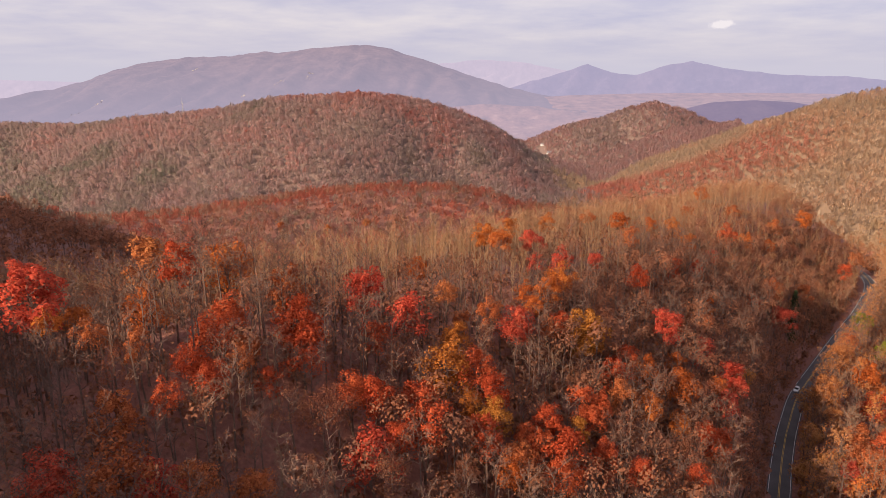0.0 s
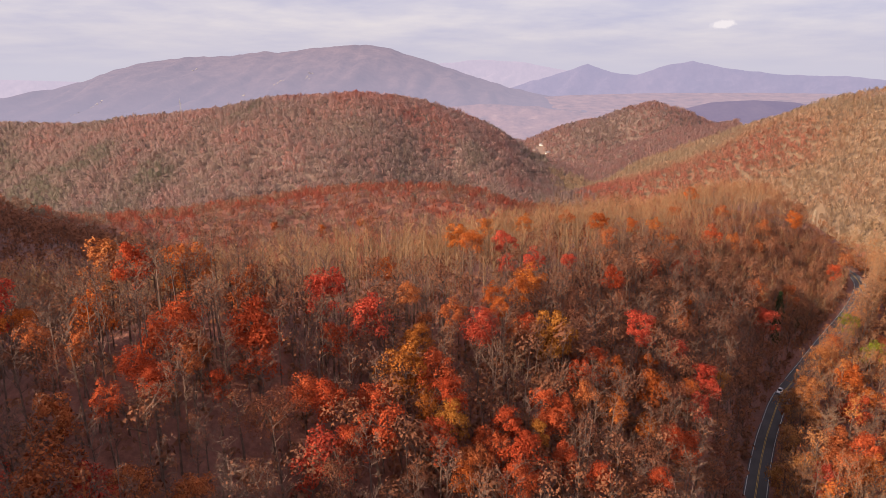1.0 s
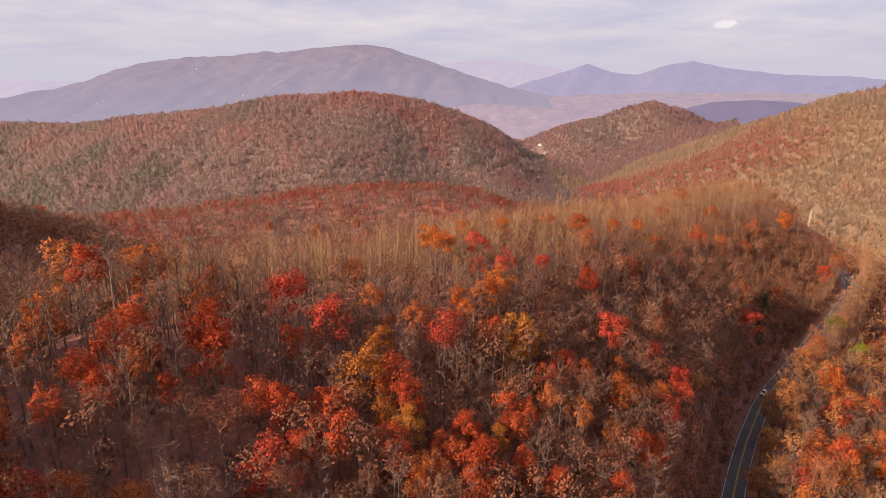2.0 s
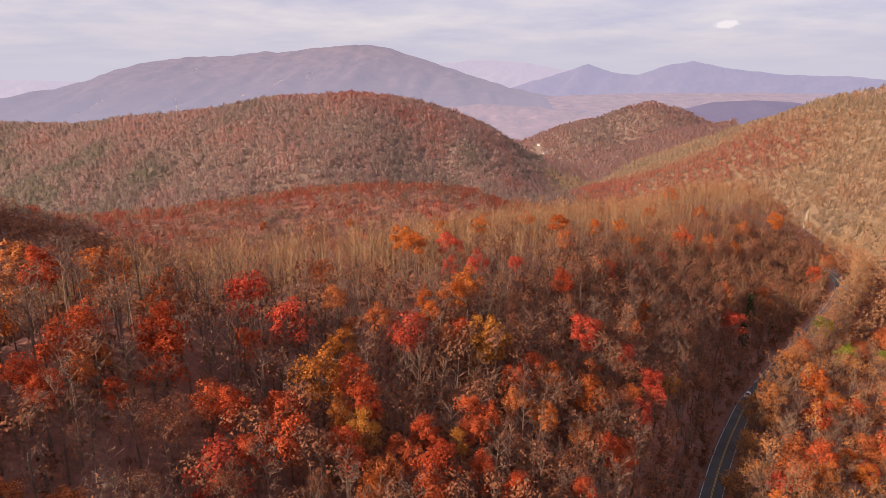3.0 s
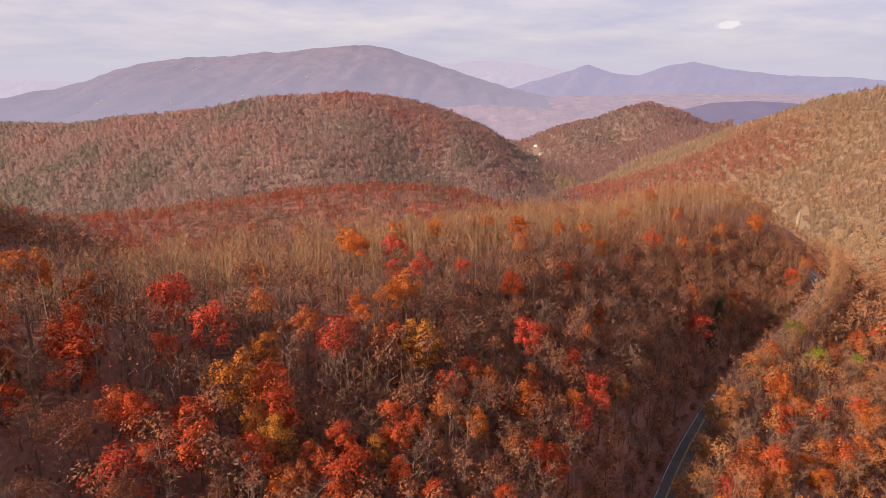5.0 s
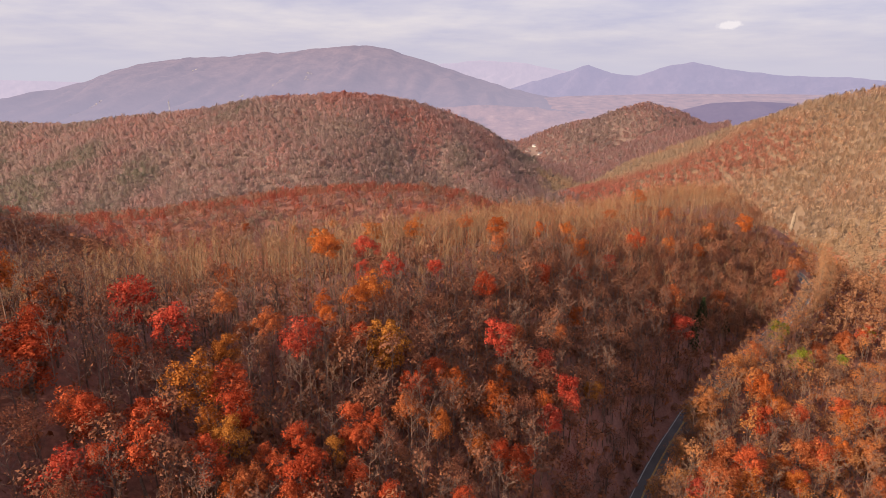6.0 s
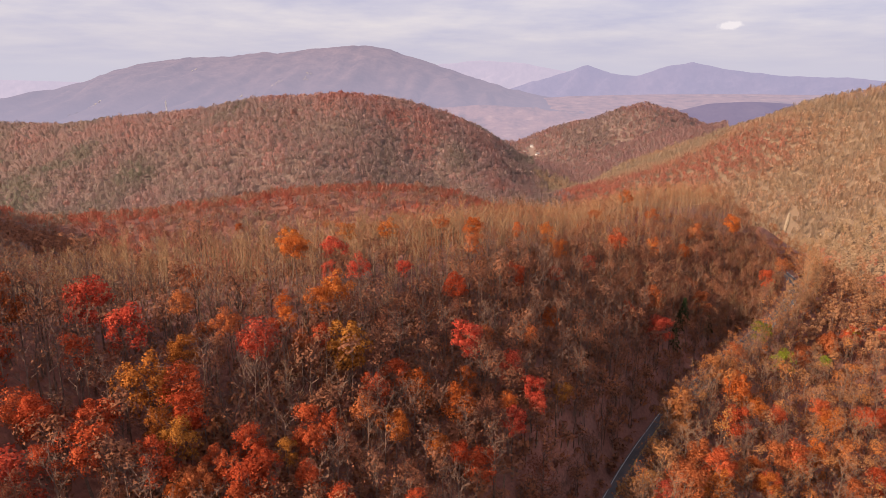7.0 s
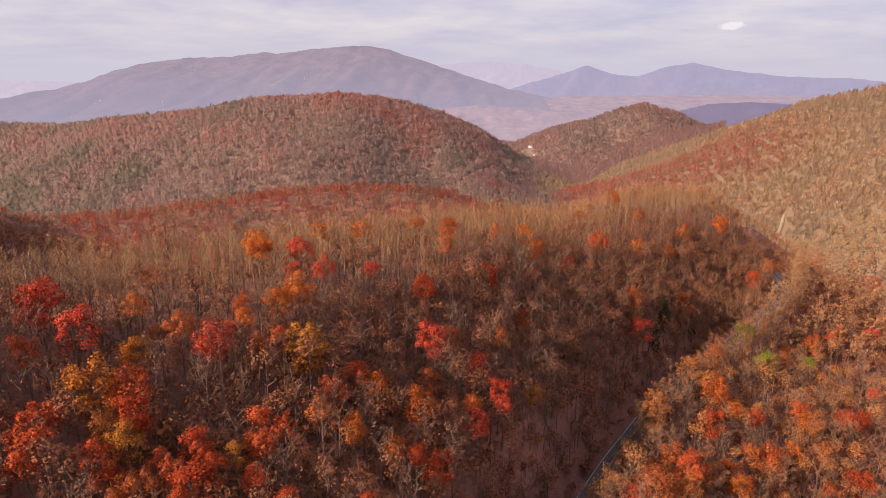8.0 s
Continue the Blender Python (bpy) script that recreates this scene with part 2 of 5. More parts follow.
def along(x, y, line):
    """The distance to a line of points, what lies beside its nearest place (third value), and the side (+1: right of it)."""
    best = np.full(np.shape(x), 1e12)
    val, side = np.zeros(np.shape(x)), np.ones(np.shape(x))
    for (ax, ay, az), (bx, by, bz) in zip(line, line[1:]):
        ux, uy = bx - ax, by - ay
        f = np.clip(((x - ax) * ux + (y - ay) * uy) / (ux * ux + uy * uy), 0, 1)
        d = (x - ax - f * ux) ** 2 + (y - ay - f * uy) ** 2
        near = d < best
        best = np.where(near, d, best)
        val = np.where(near, az + f * (bz - az), val)
        side = np.where(near, np.where((x - ax) * uy - (y - ay) * ux > 0, 1.0, -1.0), side)
    return np.sqrt(best), val, side


# crests: line of (x, y, height), slope on the right and on the left side, how round the top is
RIDGES = [
    ([(-420, 60, 58), (-230, 110, 57), (-104, 148, 58), (-60, 160, 60), (10, 183, 63), (62, 257, 54), (134, 354, 40), (205, 440, 34), (252, 493, 26)], 0.75, 0.55, 25),
    ([(-10, 165, 61), (-34, 120, 67), (-50, 88, 62), (-80, 40, 48), (-130, -40, 30), (-200, -150, 10)], 0.80, 0.45, 20),
    ([(-600, 480, 40), (-420, 470, 22), (-315, 440, 8), (-200, 385, 3), (-120, 352, -4), (-50, 335, -16), (10, 330, -34)], 0.5, 0.5, 25),
    ([(-807, 630, -43), (-465, 666, -45), (-294, 765, -47), (-177, 855, -41), (-100, 887, -38), (12, 900, -41), (70, 901, -49), (120, 910, -72)], 0.34, 0.4, 55),
    ([(-2200, 1500, -20), (-1050, 1560, -4), (-849, 1540, -6), (-648, 1520, 19), (-514, 1510, 35), (-407, 1510, 55), (-193, 1505, 71), (-89, 1545, 56), (20, 1605, 25), (109, 1650, -9), (196, 1680, -62), (224, 1675, -85), (260, 1668, -116)], 0.42, 0.40, 60),
    ([(-60, 1535, 44), (10, 1440, 12), (60, 1350, -24), (85, 1270, -62), (95, 1200, -100)], 0.42, 0.42, 35),
    ([(-330, 1515, 50), (-350, 1400, 8), (-380, 1290, -30), (-390, 1210, -70)], 0.40, 0.40, 45),
    ([(-700, 1520, 10), (-690, 1420, -24), (-690, 1310, -58)], 0.38, 0.38, 45),
    ([(1500, 300, 240), (1000, 850, 194), (764, 1140, 86), (750, 1327, 34), (737, 1628, -6), (700, 1750, -26)], 0.36, 0.42, 60),
    # unseen ridge left of the view, added to shade the spur and near slope
    ([(-130, -480, 245), (-300, -90, 240), (-450, 130, 215), (-640, 330, 215), (-900, 420, 208)], 0.72, 0.5, 40),
    ([(900, 2050, -60), (800, 2080, -10), (680, 2090, 24), (600, 2085, 8), (520, 2080, -25)], 0.40, 0.40, 50),
    ([(276, 386, -3), (305, 394, -12), (325, 396, -20), (345, 397, -30), (400, 402, -50)], 0.32, 0.60, 8),
]
RIDGE, SPUR, RED_SPUR, BIG_HILL = RIDGES[0][0], RIDGES[2][0], RIDGES[3][0], RIDGES[8][0]
# broad swells and hollows of the near slopes: x, y, reach, height
SWELLS = [(-64, 103, 24, 11), (-48, 124, 18, 6), (22, 140, 17, 7.5), (75, 205, 30, 8), (108, 247, 32, 9), (165, 280, 26, 7), (84, 161, 15, 3), (12, 92, 20, -3.5), (165, 224, 28, 5), (202, 268, 24, 6), (120, 160, 16, -5)]
CREEK = [(60, -200, -20), (150, 100, -20), (235, 250, -25), (330, 345, -40), (380, 480, -64), (372, 620, -78), (300, 900, -98), (235, 1300, -116), (260, 1600, -120), (320, 2000, -122), (500, 3000, -122)]
ROAD = [(-151, -330, 20), (-91, -180, 17), (-36, -75, 13), (14, 10, 9), (64, 98.7, 5.5), (103, 168.6, 2.5), (117.4, 193.3, 1), (128.8, 211.2, -0.3), (144, 233, -1), (166, 258, -1), (194, 289.5, -1), (229, 328, -1), (255.5, 361, -1), (268, 382, -1.3), (275, 405, -2), (280, 440, -4), (284, 500, -8), (272, 570, -14), (248, 640, -22)]


def ground_height(x, y):
    x, y = np.asarray(x, float), np.asarray(y, float)
    d, z, s = along(x, y, CREEK)
    total = np.exp(np.minimum(z + 0.16 * np.maximum(d - 8, 0), np.where(y > 300, -30 - 0.11 * (y - 300).clip(0, 880), -14 - 16 * ((y - 200) / 100).clip(0, 1))) / 9.0)
    for line, right, left, w in RIDGES:
        d, z, s = along(x, y, line)
        d = d * (1 + 0.13 * fbm(x / (w * 4), y / (w * 4), 3, 5))
        total = total + np.exp((z - np.where(s > 0, right, left) * (np.sqrt(d * d + w * w) - w)) / 9.0)
    h = 9.0 * np.log(total)
    h = h + 1.4 * fbm(x / 45, y / 45, 4, 11)
    for sx, sy, reach, rise in SWELLS:
        h = h + rise * np.exp(-((x - sx) ** 2 + (y - sy) ** 2) / (2 * reach * reach))
    d, z, s = along(x, y, ROAD)
    f = np.clip((d - 6.0) / np.where(s < 0, 8.0, 11.0), 0, 1)
    f = f * f * (3 - 2 * f)
    return h * f + (z - 0.2) * (1 - f)


def link_mesh(name, v, f, mats, slots=None, tint=None, smooth=False, normals=None):
    """A mesh object from arrays of points and triangles (or quads)."""
    v, f = np.asarray(v, np.float32), np.asarray(f, np.int32)
    me = bpy.data.meshes.new(name)
    n = f.shape[1]
    me.vertices.add(len(v)); me.vertices.foreach_set("co", v.ravel())
    me.loops.add(f.size); me.loops.foreach_set("vertex_index", f.ravel())
    me.polygons.add(len(f))
    me.polygons.foreach_set("loop_start", np.arange(0, f.size, n, dtype=np.int32))
    for m in mats:
        me.materials.append(m)
    if slots is not None:
        me.polygons.foreach_set("material_index", np.asarray(slots, np.int32))
    me.polygons.foreach_set("use_smooth", np.full(len(f), smooth))
    if tint is not None:
        me.attributes.new("tint", "FLOAT", "POINT").data.foreach_set("value", np.asarray(tint, np.float32))
    me.update(calc_edges=True)
    if normals is not None:
        me.polygons.foreach_set("use_smooth", np.full(len(f), True))
        me.normals_split_custom_set_from_vertices(normals)
    return me


def steps(*spans):
    """Places along an axis: (from, to, step) after one another."""
    parts = [np.arange(a, b, s, dtype=float) for a, b, s in spans]
    return np.concatenate(parts + [np.array([float(spans[-1][1])])])


def grid_faces(nx, ny):
    i = np.arange(nx * ny).reshape(ny, nx)
    return np.stack([i[:-1, :-1], i[:-1, 1:], i[1:, 1:], i[1:, :-1]], -1).reshape(-1, 4)


gx = steps((-4800, -1200, 120), (-1200, -300, 24), (-300, 420, 7), (420, 1200, 18), (1200, 4800, 120))
gy = steps((-700, -60, 40), (-60, 560, 7), (560, 2400, 18), (2400, 4700, 100))
X, Y = np.meshgrid(gx, gy)
ground_faces = grid_faces(len(gx), len(gy))
fy_ = Y.ravel()[ground_faces].mean(1)
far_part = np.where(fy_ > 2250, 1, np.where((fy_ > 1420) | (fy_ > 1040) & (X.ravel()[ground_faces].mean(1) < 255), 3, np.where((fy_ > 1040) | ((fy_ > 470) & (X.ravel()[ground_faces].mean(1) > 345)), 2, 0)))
ground = new("ground", link_mesh("ground", np.stack([X, Y, ground_height(X, Y)], -1).reshape(-1, 3), ground_faces, [leaf_litter, valley_floor, dry_litter, hazed_litter], far_part, smooth=True))
tagged(ground, "steep wooded ground under brown fallen leaves", "ground", kind="structure")


# ---- the road ----
def curve_through(points, step):
    """Evenly spaced places on a smooth curve through the points."""
    p = [Vector(q) for q in points]
    p = [2 * p[0] - p[1]] + p + [2 * p[-1] - p[-2]]
    out = []
    for a, b, c, d in zip(p, p[1:], p[2:], p[3:]):
        n = max(2, int((c - b).length / step))
        for i in range(n):
            t = i / n
            out.append(0.5 * (2 * b + (c - a) * t + (2 * a - 5 * b + 4 * c - d) * t * t + (3 * b - a - 3 * c + d) * t ** 3))
    return out + [p[-2]]


def strip(points, off0, off1, lift):
    """A thin slab beside a line, between two offsets to its right."""
    v, f = [], []
    for i, p in enumerate(points):
        way = points[min(i + 1, len(points) - 1)] - points[max(i - 1, 0)]
        side = Vector((way.y, -way.x, 0)).normalized()
        v += [p + side * off0 + Vector((0, 0, lift)), p + side * off1 + Vector((0, 0, lift)),
              p + side * off1 + Vector((0, 0, lift - 0.3)), p + side * off0 + Vector((0, 0, lift - 0.3))]
        if i:
            k = 4 * i
            f += [(k - 4, k - 3, k + 1, k), (k - 3, k - 2, k + 2, k + 1), (k - 1, k - 4, k, k + 3)]
    return [tuple(q) for q in v], f


road_line = curve_through(ROAD, 4.0)
road = new("road", link_mesh("road", *strip(road_line, -3.4, 3.4, 0.0), [asphalt]))
tagged(road, "two-lane grey asphalt mountain road winding between the woods", "road", kind="structure")
for name, off, wide, mat, label in (("edge_line", -2.95, 0.16, white_line, "white edge line"), ("edge_line", 2.95, 0.16, white_line, "white edge line"),
                                    ("centre_line", -0.16, 0.13, yellow_line, "yellow centre line"), ("centre_line", 0.16, 0.13, yellow_line, "yellow centre line")):
    line_ob = new(name, link_mesh(name, *strip(road_line, off - wide / 2, off + wide / 2, 0.012), [mat]))
    line_ob.parent = road
    tagged(line_ob, label)


# ---- trees ----
def tube(points, radii, sides):
    """A tapering branch: rings of points joined by triangles; a last radius of nought gives a tip."""
    v, f = [], []
    for i, (p, r) in enumerate(zip(points, radii)):
        way = (points[min(i + 1, len(points) - 1)] - points[max(i - 1, 0)]).normalized()
        a = way.orthogonal().normalized()
        b = way.cross(a)
        if r == 0:
            v.append(p)
            base = len(v) - 1 - sides
            f += [(base + k, base + (k + 1) % sides, len(v) - 1) for k in range(sides)]
        else:
            v += [p + (a * math.cos(2 * math.pi * k / sides) + b * math.sin(2 * math.pi * k / sides)) * r for k in range(sides)]
            if i:
                lo, hi = len(v) - 2 * sides, len(v) - sides
                for k in range(sides):
                    n = (k + 1) % sides
                    f += [(lo + k, lo + n, hi + n), (lo + k, hi + n, hi + k)]
    return np.array([tuple(q) for q in v]), np.array(f)


def blade(a, b, wide):
    side = (b - a).orthogonal().normalized() * wide / 2
    return np.array([tuple(a - side), tuple(a + side), tuple(b)]), np.array([(0, 1, 2)])


def join(pieces):
    v, f, n = [], [], 0
    for pv, pf in pieces:
        v.append(pv); f.append(pf + n); n += len(pv)
    return np.concatenate(v), np.concatenate(f)


def spread(rng):
    return Vector((rng.gauss(0, 1), rng.gauss(0, 1), rng.gauss(0, 1))).normalized()


def tree_wood(rng, height, reach, fork, limbs, boughs, twigs, sides=5, thick=0.24):
    """The wood of a broad-leaved tree: a bent trunk, limbs, boughs and twigs. Returns its mesh and the ends of the twigs."""
    pieces, tips = [], []
    bend = [Vector((rng.uniform(-0.5, 0.5), rng.uniform(-0.5, 0.5), 0)) * (i * 0.28) for i in range(6)]
    line = [Vector((0, 0, -0.6 + (height * 0.93 + 0.6) * i / 5)) + bend[i] for i in range(6)]
    pieces.append(tube(line, [thick, thick * 0.8, thick * 0.66, thick * 0.5, thick * 0.3, 0.0], sides))

    def on_trunk(f):
        i = min(4, int(f * 5))
        return line[i].lerp(line[i + 1], f * 5 - i)
    for k in range(limbs):
        f = fork + (0.96 - fork) * (k + rng.random() * 0.8) / limbs
        turn = k * 2.4 + rng.uniform(-0.5, 0.5)
        grow = math.sin(math.pi * min(1, 0.30 + 0.66 * (1 - (f - fork) / (1 - fork)))) ** 0.7
        length = reach * grow * rng.uniform(0.75, 1.15)
        rise = rng.uniform(0.5, 1.0) + 0.6 * (f - fork)
        a = on_trunk(f)
        way = Vector((math.cos(turn), math.sin(turn), rise)).normalized()
        b = a + way * length * 0.5 + Vector((0, 0, -0.03 * length))
        c = b + (way + Vector((0, 0, 0.35)) + spread(rng) * 0.3).normalized() * length * 0.55
        r = thick * 0.42 * (1.15 - f)
        pieces.append(tube([a, b, c], [r + 0.03, r * 0.6 + 0.02, 0.0], 4 if sides > 4 else 3))
        for j in range(boughs):
            g = rng.uniform(0.25, 0.98)
            p = a.lerp(b, g * 2) if g < 0.5 else b.lerp(c, g * 2 - 1)
            w = (way * 0.7 + spread(rng) + Vector((0, 0, 0.45))).normalized()
            q = p + w * reach * rng.uniform(0.22, 0.42)
            pieces.append(tube([p, q], [0.045, 0.0], 3))
            tips.append(q)
            for i in range(twigs):
                e = p.lerp(q, rng.uniform(0.3, 1.0))
                h = e + (w * 0.6 + spread(rng) + Vector((0, 0, 0.3))).normalized() * rng.uniform(0.6, 1.5)
                pieces.append(blade(e, h, 0.036))
                tips.append(h)
    return join(pieces), tips


def leaf_cards(rng, centres, each, spread_by, size, single=False):
    """Small bent leaf sprays (two triangles each) round the twig ends."""
    n = len(centres) * each
    c = np.repeat(np.array([tuple(q) for q in centres]), each, 0)
    r = np.random.RandomState(rng.randrange(1 << 30))
    off = r.normal(size=(n, 3)); off /= np.linalg.norm(off, axis=1)[:, None] + 1e-9
    c = c + off * spread_by * r.uniform(0.2, 1.0, (n, 1)) ** 0.6
    a = r.normal(size=(n, 3)); a /= np.linalg.norm(a, axis=1)[:, None]
    b = np.cross(a, r.normal(size=(n, 3))); b /= np.linalg.norm(b, axis=1)[:, None]
    s = size * r.uniform(0.6, 1.35, (n, 1))
    up = np.cross(a, b) * s * 0.25
    v = np.stack([c - a * s, c + b * s * 0.62 + up, c + a * s, c - b * s * 0.62 + up], 1).reshape(-1, 3)
    if single:
        return np.stack([c - a * s, c + b * s, c + a * s * 0.7 - b * s * 0.6], 1).reshape(-1, 3), np.arange(n * 3).reshape(-1, 3)
    k = np.arange(n)[:, None] * 4
    f = np.concatenate([k + [0, 1, 3], k + [1, 2, 3]], 1).reshape(-1, 3)
    return v, f


rng = random.Random(7)


def sprays(r, p, out, size, jitter, quad=True):
    """Small leaf sprays at p that face outwards: points, triangles, and soft normals of the crown."""
    unit = lambda q: q / (np.linalg.norm(q, axis=1)[:, None] + 1e-9)
    face = unit(out + jitter * r.normal(size=p.shape))
    a = unit(np.cross(face, r.normal(size=p.shape))) * size * r.uniform(0.65, 1.3, (len(p), 1))
    b = np.cross(face, a)
    k = np.arange(len(p))[:, None]
    if quad:
        v = np.stack([p - a, p + b * 0.62 - face * size * 0.2, p + a, p - b * 0.62 - face * size * 0.2], 1)
        f = np.concatenate([4 * k + [0, 3, 2], 4 * k + [0, 2, 1]], 1).reshape(-1, 3)
    else:
        v = np.stack([p - a, p + a * 0.7 - b * 0.6, p + b], 1)
        f = 3 * k + [0, 1, 2]
    soft = unit(out + 0.45 * face)
    return v.reshape(-1, 3), f, np.repeat(soft, v.shape[1], 0)


def lumpy_crown(r, mid, wide, deep, lumps, each, lump_size, spiky=0.12, lift=0.18, low=-0.45):
    """Places and outward directions on a crown built of round lumps of leaves."""
    c = r.normal(size=(lumps, 3))
    c /= np.linalg.norm(c, axis=1)[:, None]
    c *= r.uniform(0.40, 0.85, (lumps, 1))
    c[:, 2] = np.where(c[:, 2] < low, -c[:, 2], c[:, 2])
    heads = c * (wide, wide, deep)
    d = r.normal(size=(lumps, each, 3))
    d /= np.linalg.norm(d, axis=2)[:, :, None]
    d[:, :, 2] = np.where(d[:, :, 2] < -0.55, -d[:, :, 2], d[:, :, 2])
    big = lump_size * r.uniform(0.65, 1.3, (lumps, 1, 1))
    p = heads[:, None] + d * big * (wide, wide, min(wide, deep)) * (1 + spiky * r.normal(size=(lumps, each, 1)))
    out = 0.85 * d + 0.55 * (p / (wide, wide, deep)) + np.array((0, 0, lift))
    p, out = p.reshape(-1, 3) + (0, 0, mid), out.reshape(-1, 3)
    return p, out / np.linalg.norm(out, axis=1)[:, None]


def make_leafy(height, reach, fork, lumps, each, size, share=1.0):
    """A tree in leaf: its trunk mesh, its leaves, the width of its crown and the height of the crown's middle."""
    wood, tips = tree_wood(rng, height * 0.95, reach * 0.95, fork, 11, 4, 2, 5)
    r = np.random.RandomState(rng.randrange(1 << 30))
    deep = reach * rng.uniform(1.15, 1.5)
    mid = height - deep * 0.95
    p, out = lumpy_crown(r, mid, reach, deep, lumps, each, 0.27, 0.16)
    # gaps: whole boughs of leaves are thin or gone
    q = p / (1.5, 1.5, 1.5) + r.uniform(0, 50, 3)
    gap = 0.7 * value_noise(q[:, 0] + 0.4 * q[:, 1], q[:, 2], r.randint(99)) + 0.7 * value_noise(q[:, 1] - 0.4 * q[:, 0], q[:, 2] * 1.1 + 7, r.randint(99))
    keep = r.random_sample(len(p)) < np.clip(share * (1.05 + 0.75 * gap), 0.06, 1)
    leaves = sprays(r, p[keep], out[keep], size, 0.6, False)
    mid = float(p[keep, 2].mean())
    wide = np.percentile(np.hypot(leaves[0][:, 0], leaves[0][:, 1]), 95) * 2
    return link_mesh("trunk", *wood, [bark]), leaves, wide, mid


def make_bare(height, reach, fork, limbs, boughs, twigs, share, mat):
    """A tree with few leaves left."""
    wood, tips = tree_wood(rng, height, reach, fork, limbs, boughs, twigs, 5)
    return link_mesh("trunk", *wood, [mat]), leaf_cards(rng, rng.sample(tips, max(1, int(len(tips) * share))), 4, 0.4, 0.115), reach * 2, height * 0.8


LEAFY = [make_leafy(rng.uniform(15.5, 19), rng.uniform(3.0, 3.7), rng.uniform(0.44, 0.58), rng.choice((20, 26, 32)), 125, 0.165) for _ in range(10)]
SPARSE = [make_leafy(rng.uniform(16, 19), rng.uniform(3.4, 3.9), rng.uniform(0.42, 0.55), 24, 84, 0.125, 0.6) for _ in range(10)]
BARE = [make_bare(rng.uniform(18, 22), rng.uniform(3.6, 4.8), rng.uniform(0.36, 0.55), 14, 5, 7, share, mat)
        for share, mat in ((0.05, bark), (0.16, bark), (0.04, pale_bark), (0.30, bark), (0.08, bark))]
SHAPES = {"leafy": LEAFY, "sparse": SPARSE, "bare": BARE}
CROWNS = {}


def crown_mesh(shape, i, colour):
    key = (shape, i, colour)
    if key not in CROWNS:
        leaves = SHAPES[shape][i][1]
        CROWNS[key] = link_mesh("crown", leaves[0], leaves[1], [LEAF[colour]], normals=leaves[2] if len(leaves) > 2 else None)
    return CROWNS[key]


def plant(name, label, group, shape, i, colour, x, y, wide, turn, crown_z):
    """One tree: an empty at its foot with trunk and crown, grown until the crown's middle stands at a height."""
    source = SHAPES[shape][i]
    top = new(name)
    top.empty_display_size = 0.5
    tagged(top, label, "tree", group)
    trunk_ob, crown_ob = new("trunk", source[0]), new("crown", crown_mesh(shape, i, colour))
    trunk_ob.parent = crown_ob.parent = top
    m = wide / source[2]
    foot = float(ground_height(x, y)) - 0.1
    tall = min((crown_z - foot) / source[3], 1.7)
    if tall < 0.5:                       # a tree on a bank that falls away stands a little lower
        foot, tall = crown_z - 0.5 * source[3], 0.5
    trunk_ob.scale = (m, m, tall)
    deep = m * (0.72 if along(x, y, RIDGE)[0] < 22 else 1.0) if shape != "bare" else tall
    crown_ob.scale = (m, m, deep)
    crown_ob.location = (0, 0, source[3] * (tall - deep))
    top.matrix_basis = Matrix.LocRotScale((x, y, foot), Euler((0, 0, turn)), None)
    return top


# trees in colour: x, y, height of the crown's middle, width of the crown
SLOPE_RUSSET_A = [(-39.8, 82.4, 80.2, 2.5), (-36.4, 89.8, 79.0, 3.1), (-36.7, 90.6, 80.0, 4.6), (-39.7, 91.1, 81.7, 4.1), (-7.4, 93.3, 67.7, 2.9), (-28.6, 95.1, 76.6, 3.1), (21.4, 96.6, 57.3, 5.5), (-3.1, 97.0, 67.0, 6.9), (7.4, 98.9, 63.7, 5.5), (-11.2, 99.1, 71.7, 5.5), (21.8, 99.8, 59.3, 6.6), (-39.6, 101.3, 81.6, 7.1), (-16.0, 101.3, 71.4, 5.2), (17.8, 101.3, 60.2, 2.7), (36.3, 102.2, 53.7, 4.2), (15.2, 103.3, 61.3, 2.3), (-5.0, 103.5, 68.8, 5.7), (30.6, 105.1, 54.5, 4.8), (23.6, 105.2, 59.6, 3.7), (30.5, 105.2, 57.1, 3.0), (-25.3, 106.5, 77.3, 7.6), (-37.8, 106.8, 83.8, 5.6), (49.5, 107.3, 50.0, 3.6), (19.4, 107.4, 61.5, 4.8)]
SLOPE_RUSSET_B = [(8.9, 108.0, 67.4, 5.2), (-27.1, 110.3, 80.7, 8.3), (29.4, 112.8, 58.8, 5.0), (6.5, 113.1, 69.9, 6.5), (-13.2, 114.8, 76.3, 5.0), (-50.2, 115.0, 90.5, 6.1), (27.9, 117.0, 60.4, 5.7), (32.6, 117.6, 59.2, 4.0), (57.5, 123.9, 49.3, 3.3), (61.9, 127.6, 44.3, 5.9), (39.2, 132.5, 58.7, 5.7), (18.2, 134.4, 72.4, 3.0), (26.8, 137.5, 69.7, 4.4), (42.8, 138.2, 60.7, 5.2), (57.0, 177.3, 67.6, 5.7), (76.4, 204.8, 62.1, 5.3), (93.3, 225.0, 56.0, 4.6), (124.4, 240.5, 36.7, 5.9), (129.2, 281.8, 53.7, 7.5), (238.3, 361.0, 11.1, 9.5)]
BANK_RUSSET = [(131.5, 166.5, 17.7, 7.7), (149.3, 170.0, 9.0, 5.4), (168.1, 191.0, 5.1, 9.2), (201.3, 194.5, -7.0, 9.0), (153.2, 202.6, 10.5, 9.2), (173.4, 214.3, 6.5, 5.0), (198.1, 229.8, 0.1, 6.0), (221.4, 235.3, -6.3, 8.7), (228.1, 236.9, -7.2, 5.5), (264.1, 316.8, -6.1, 7.6)]
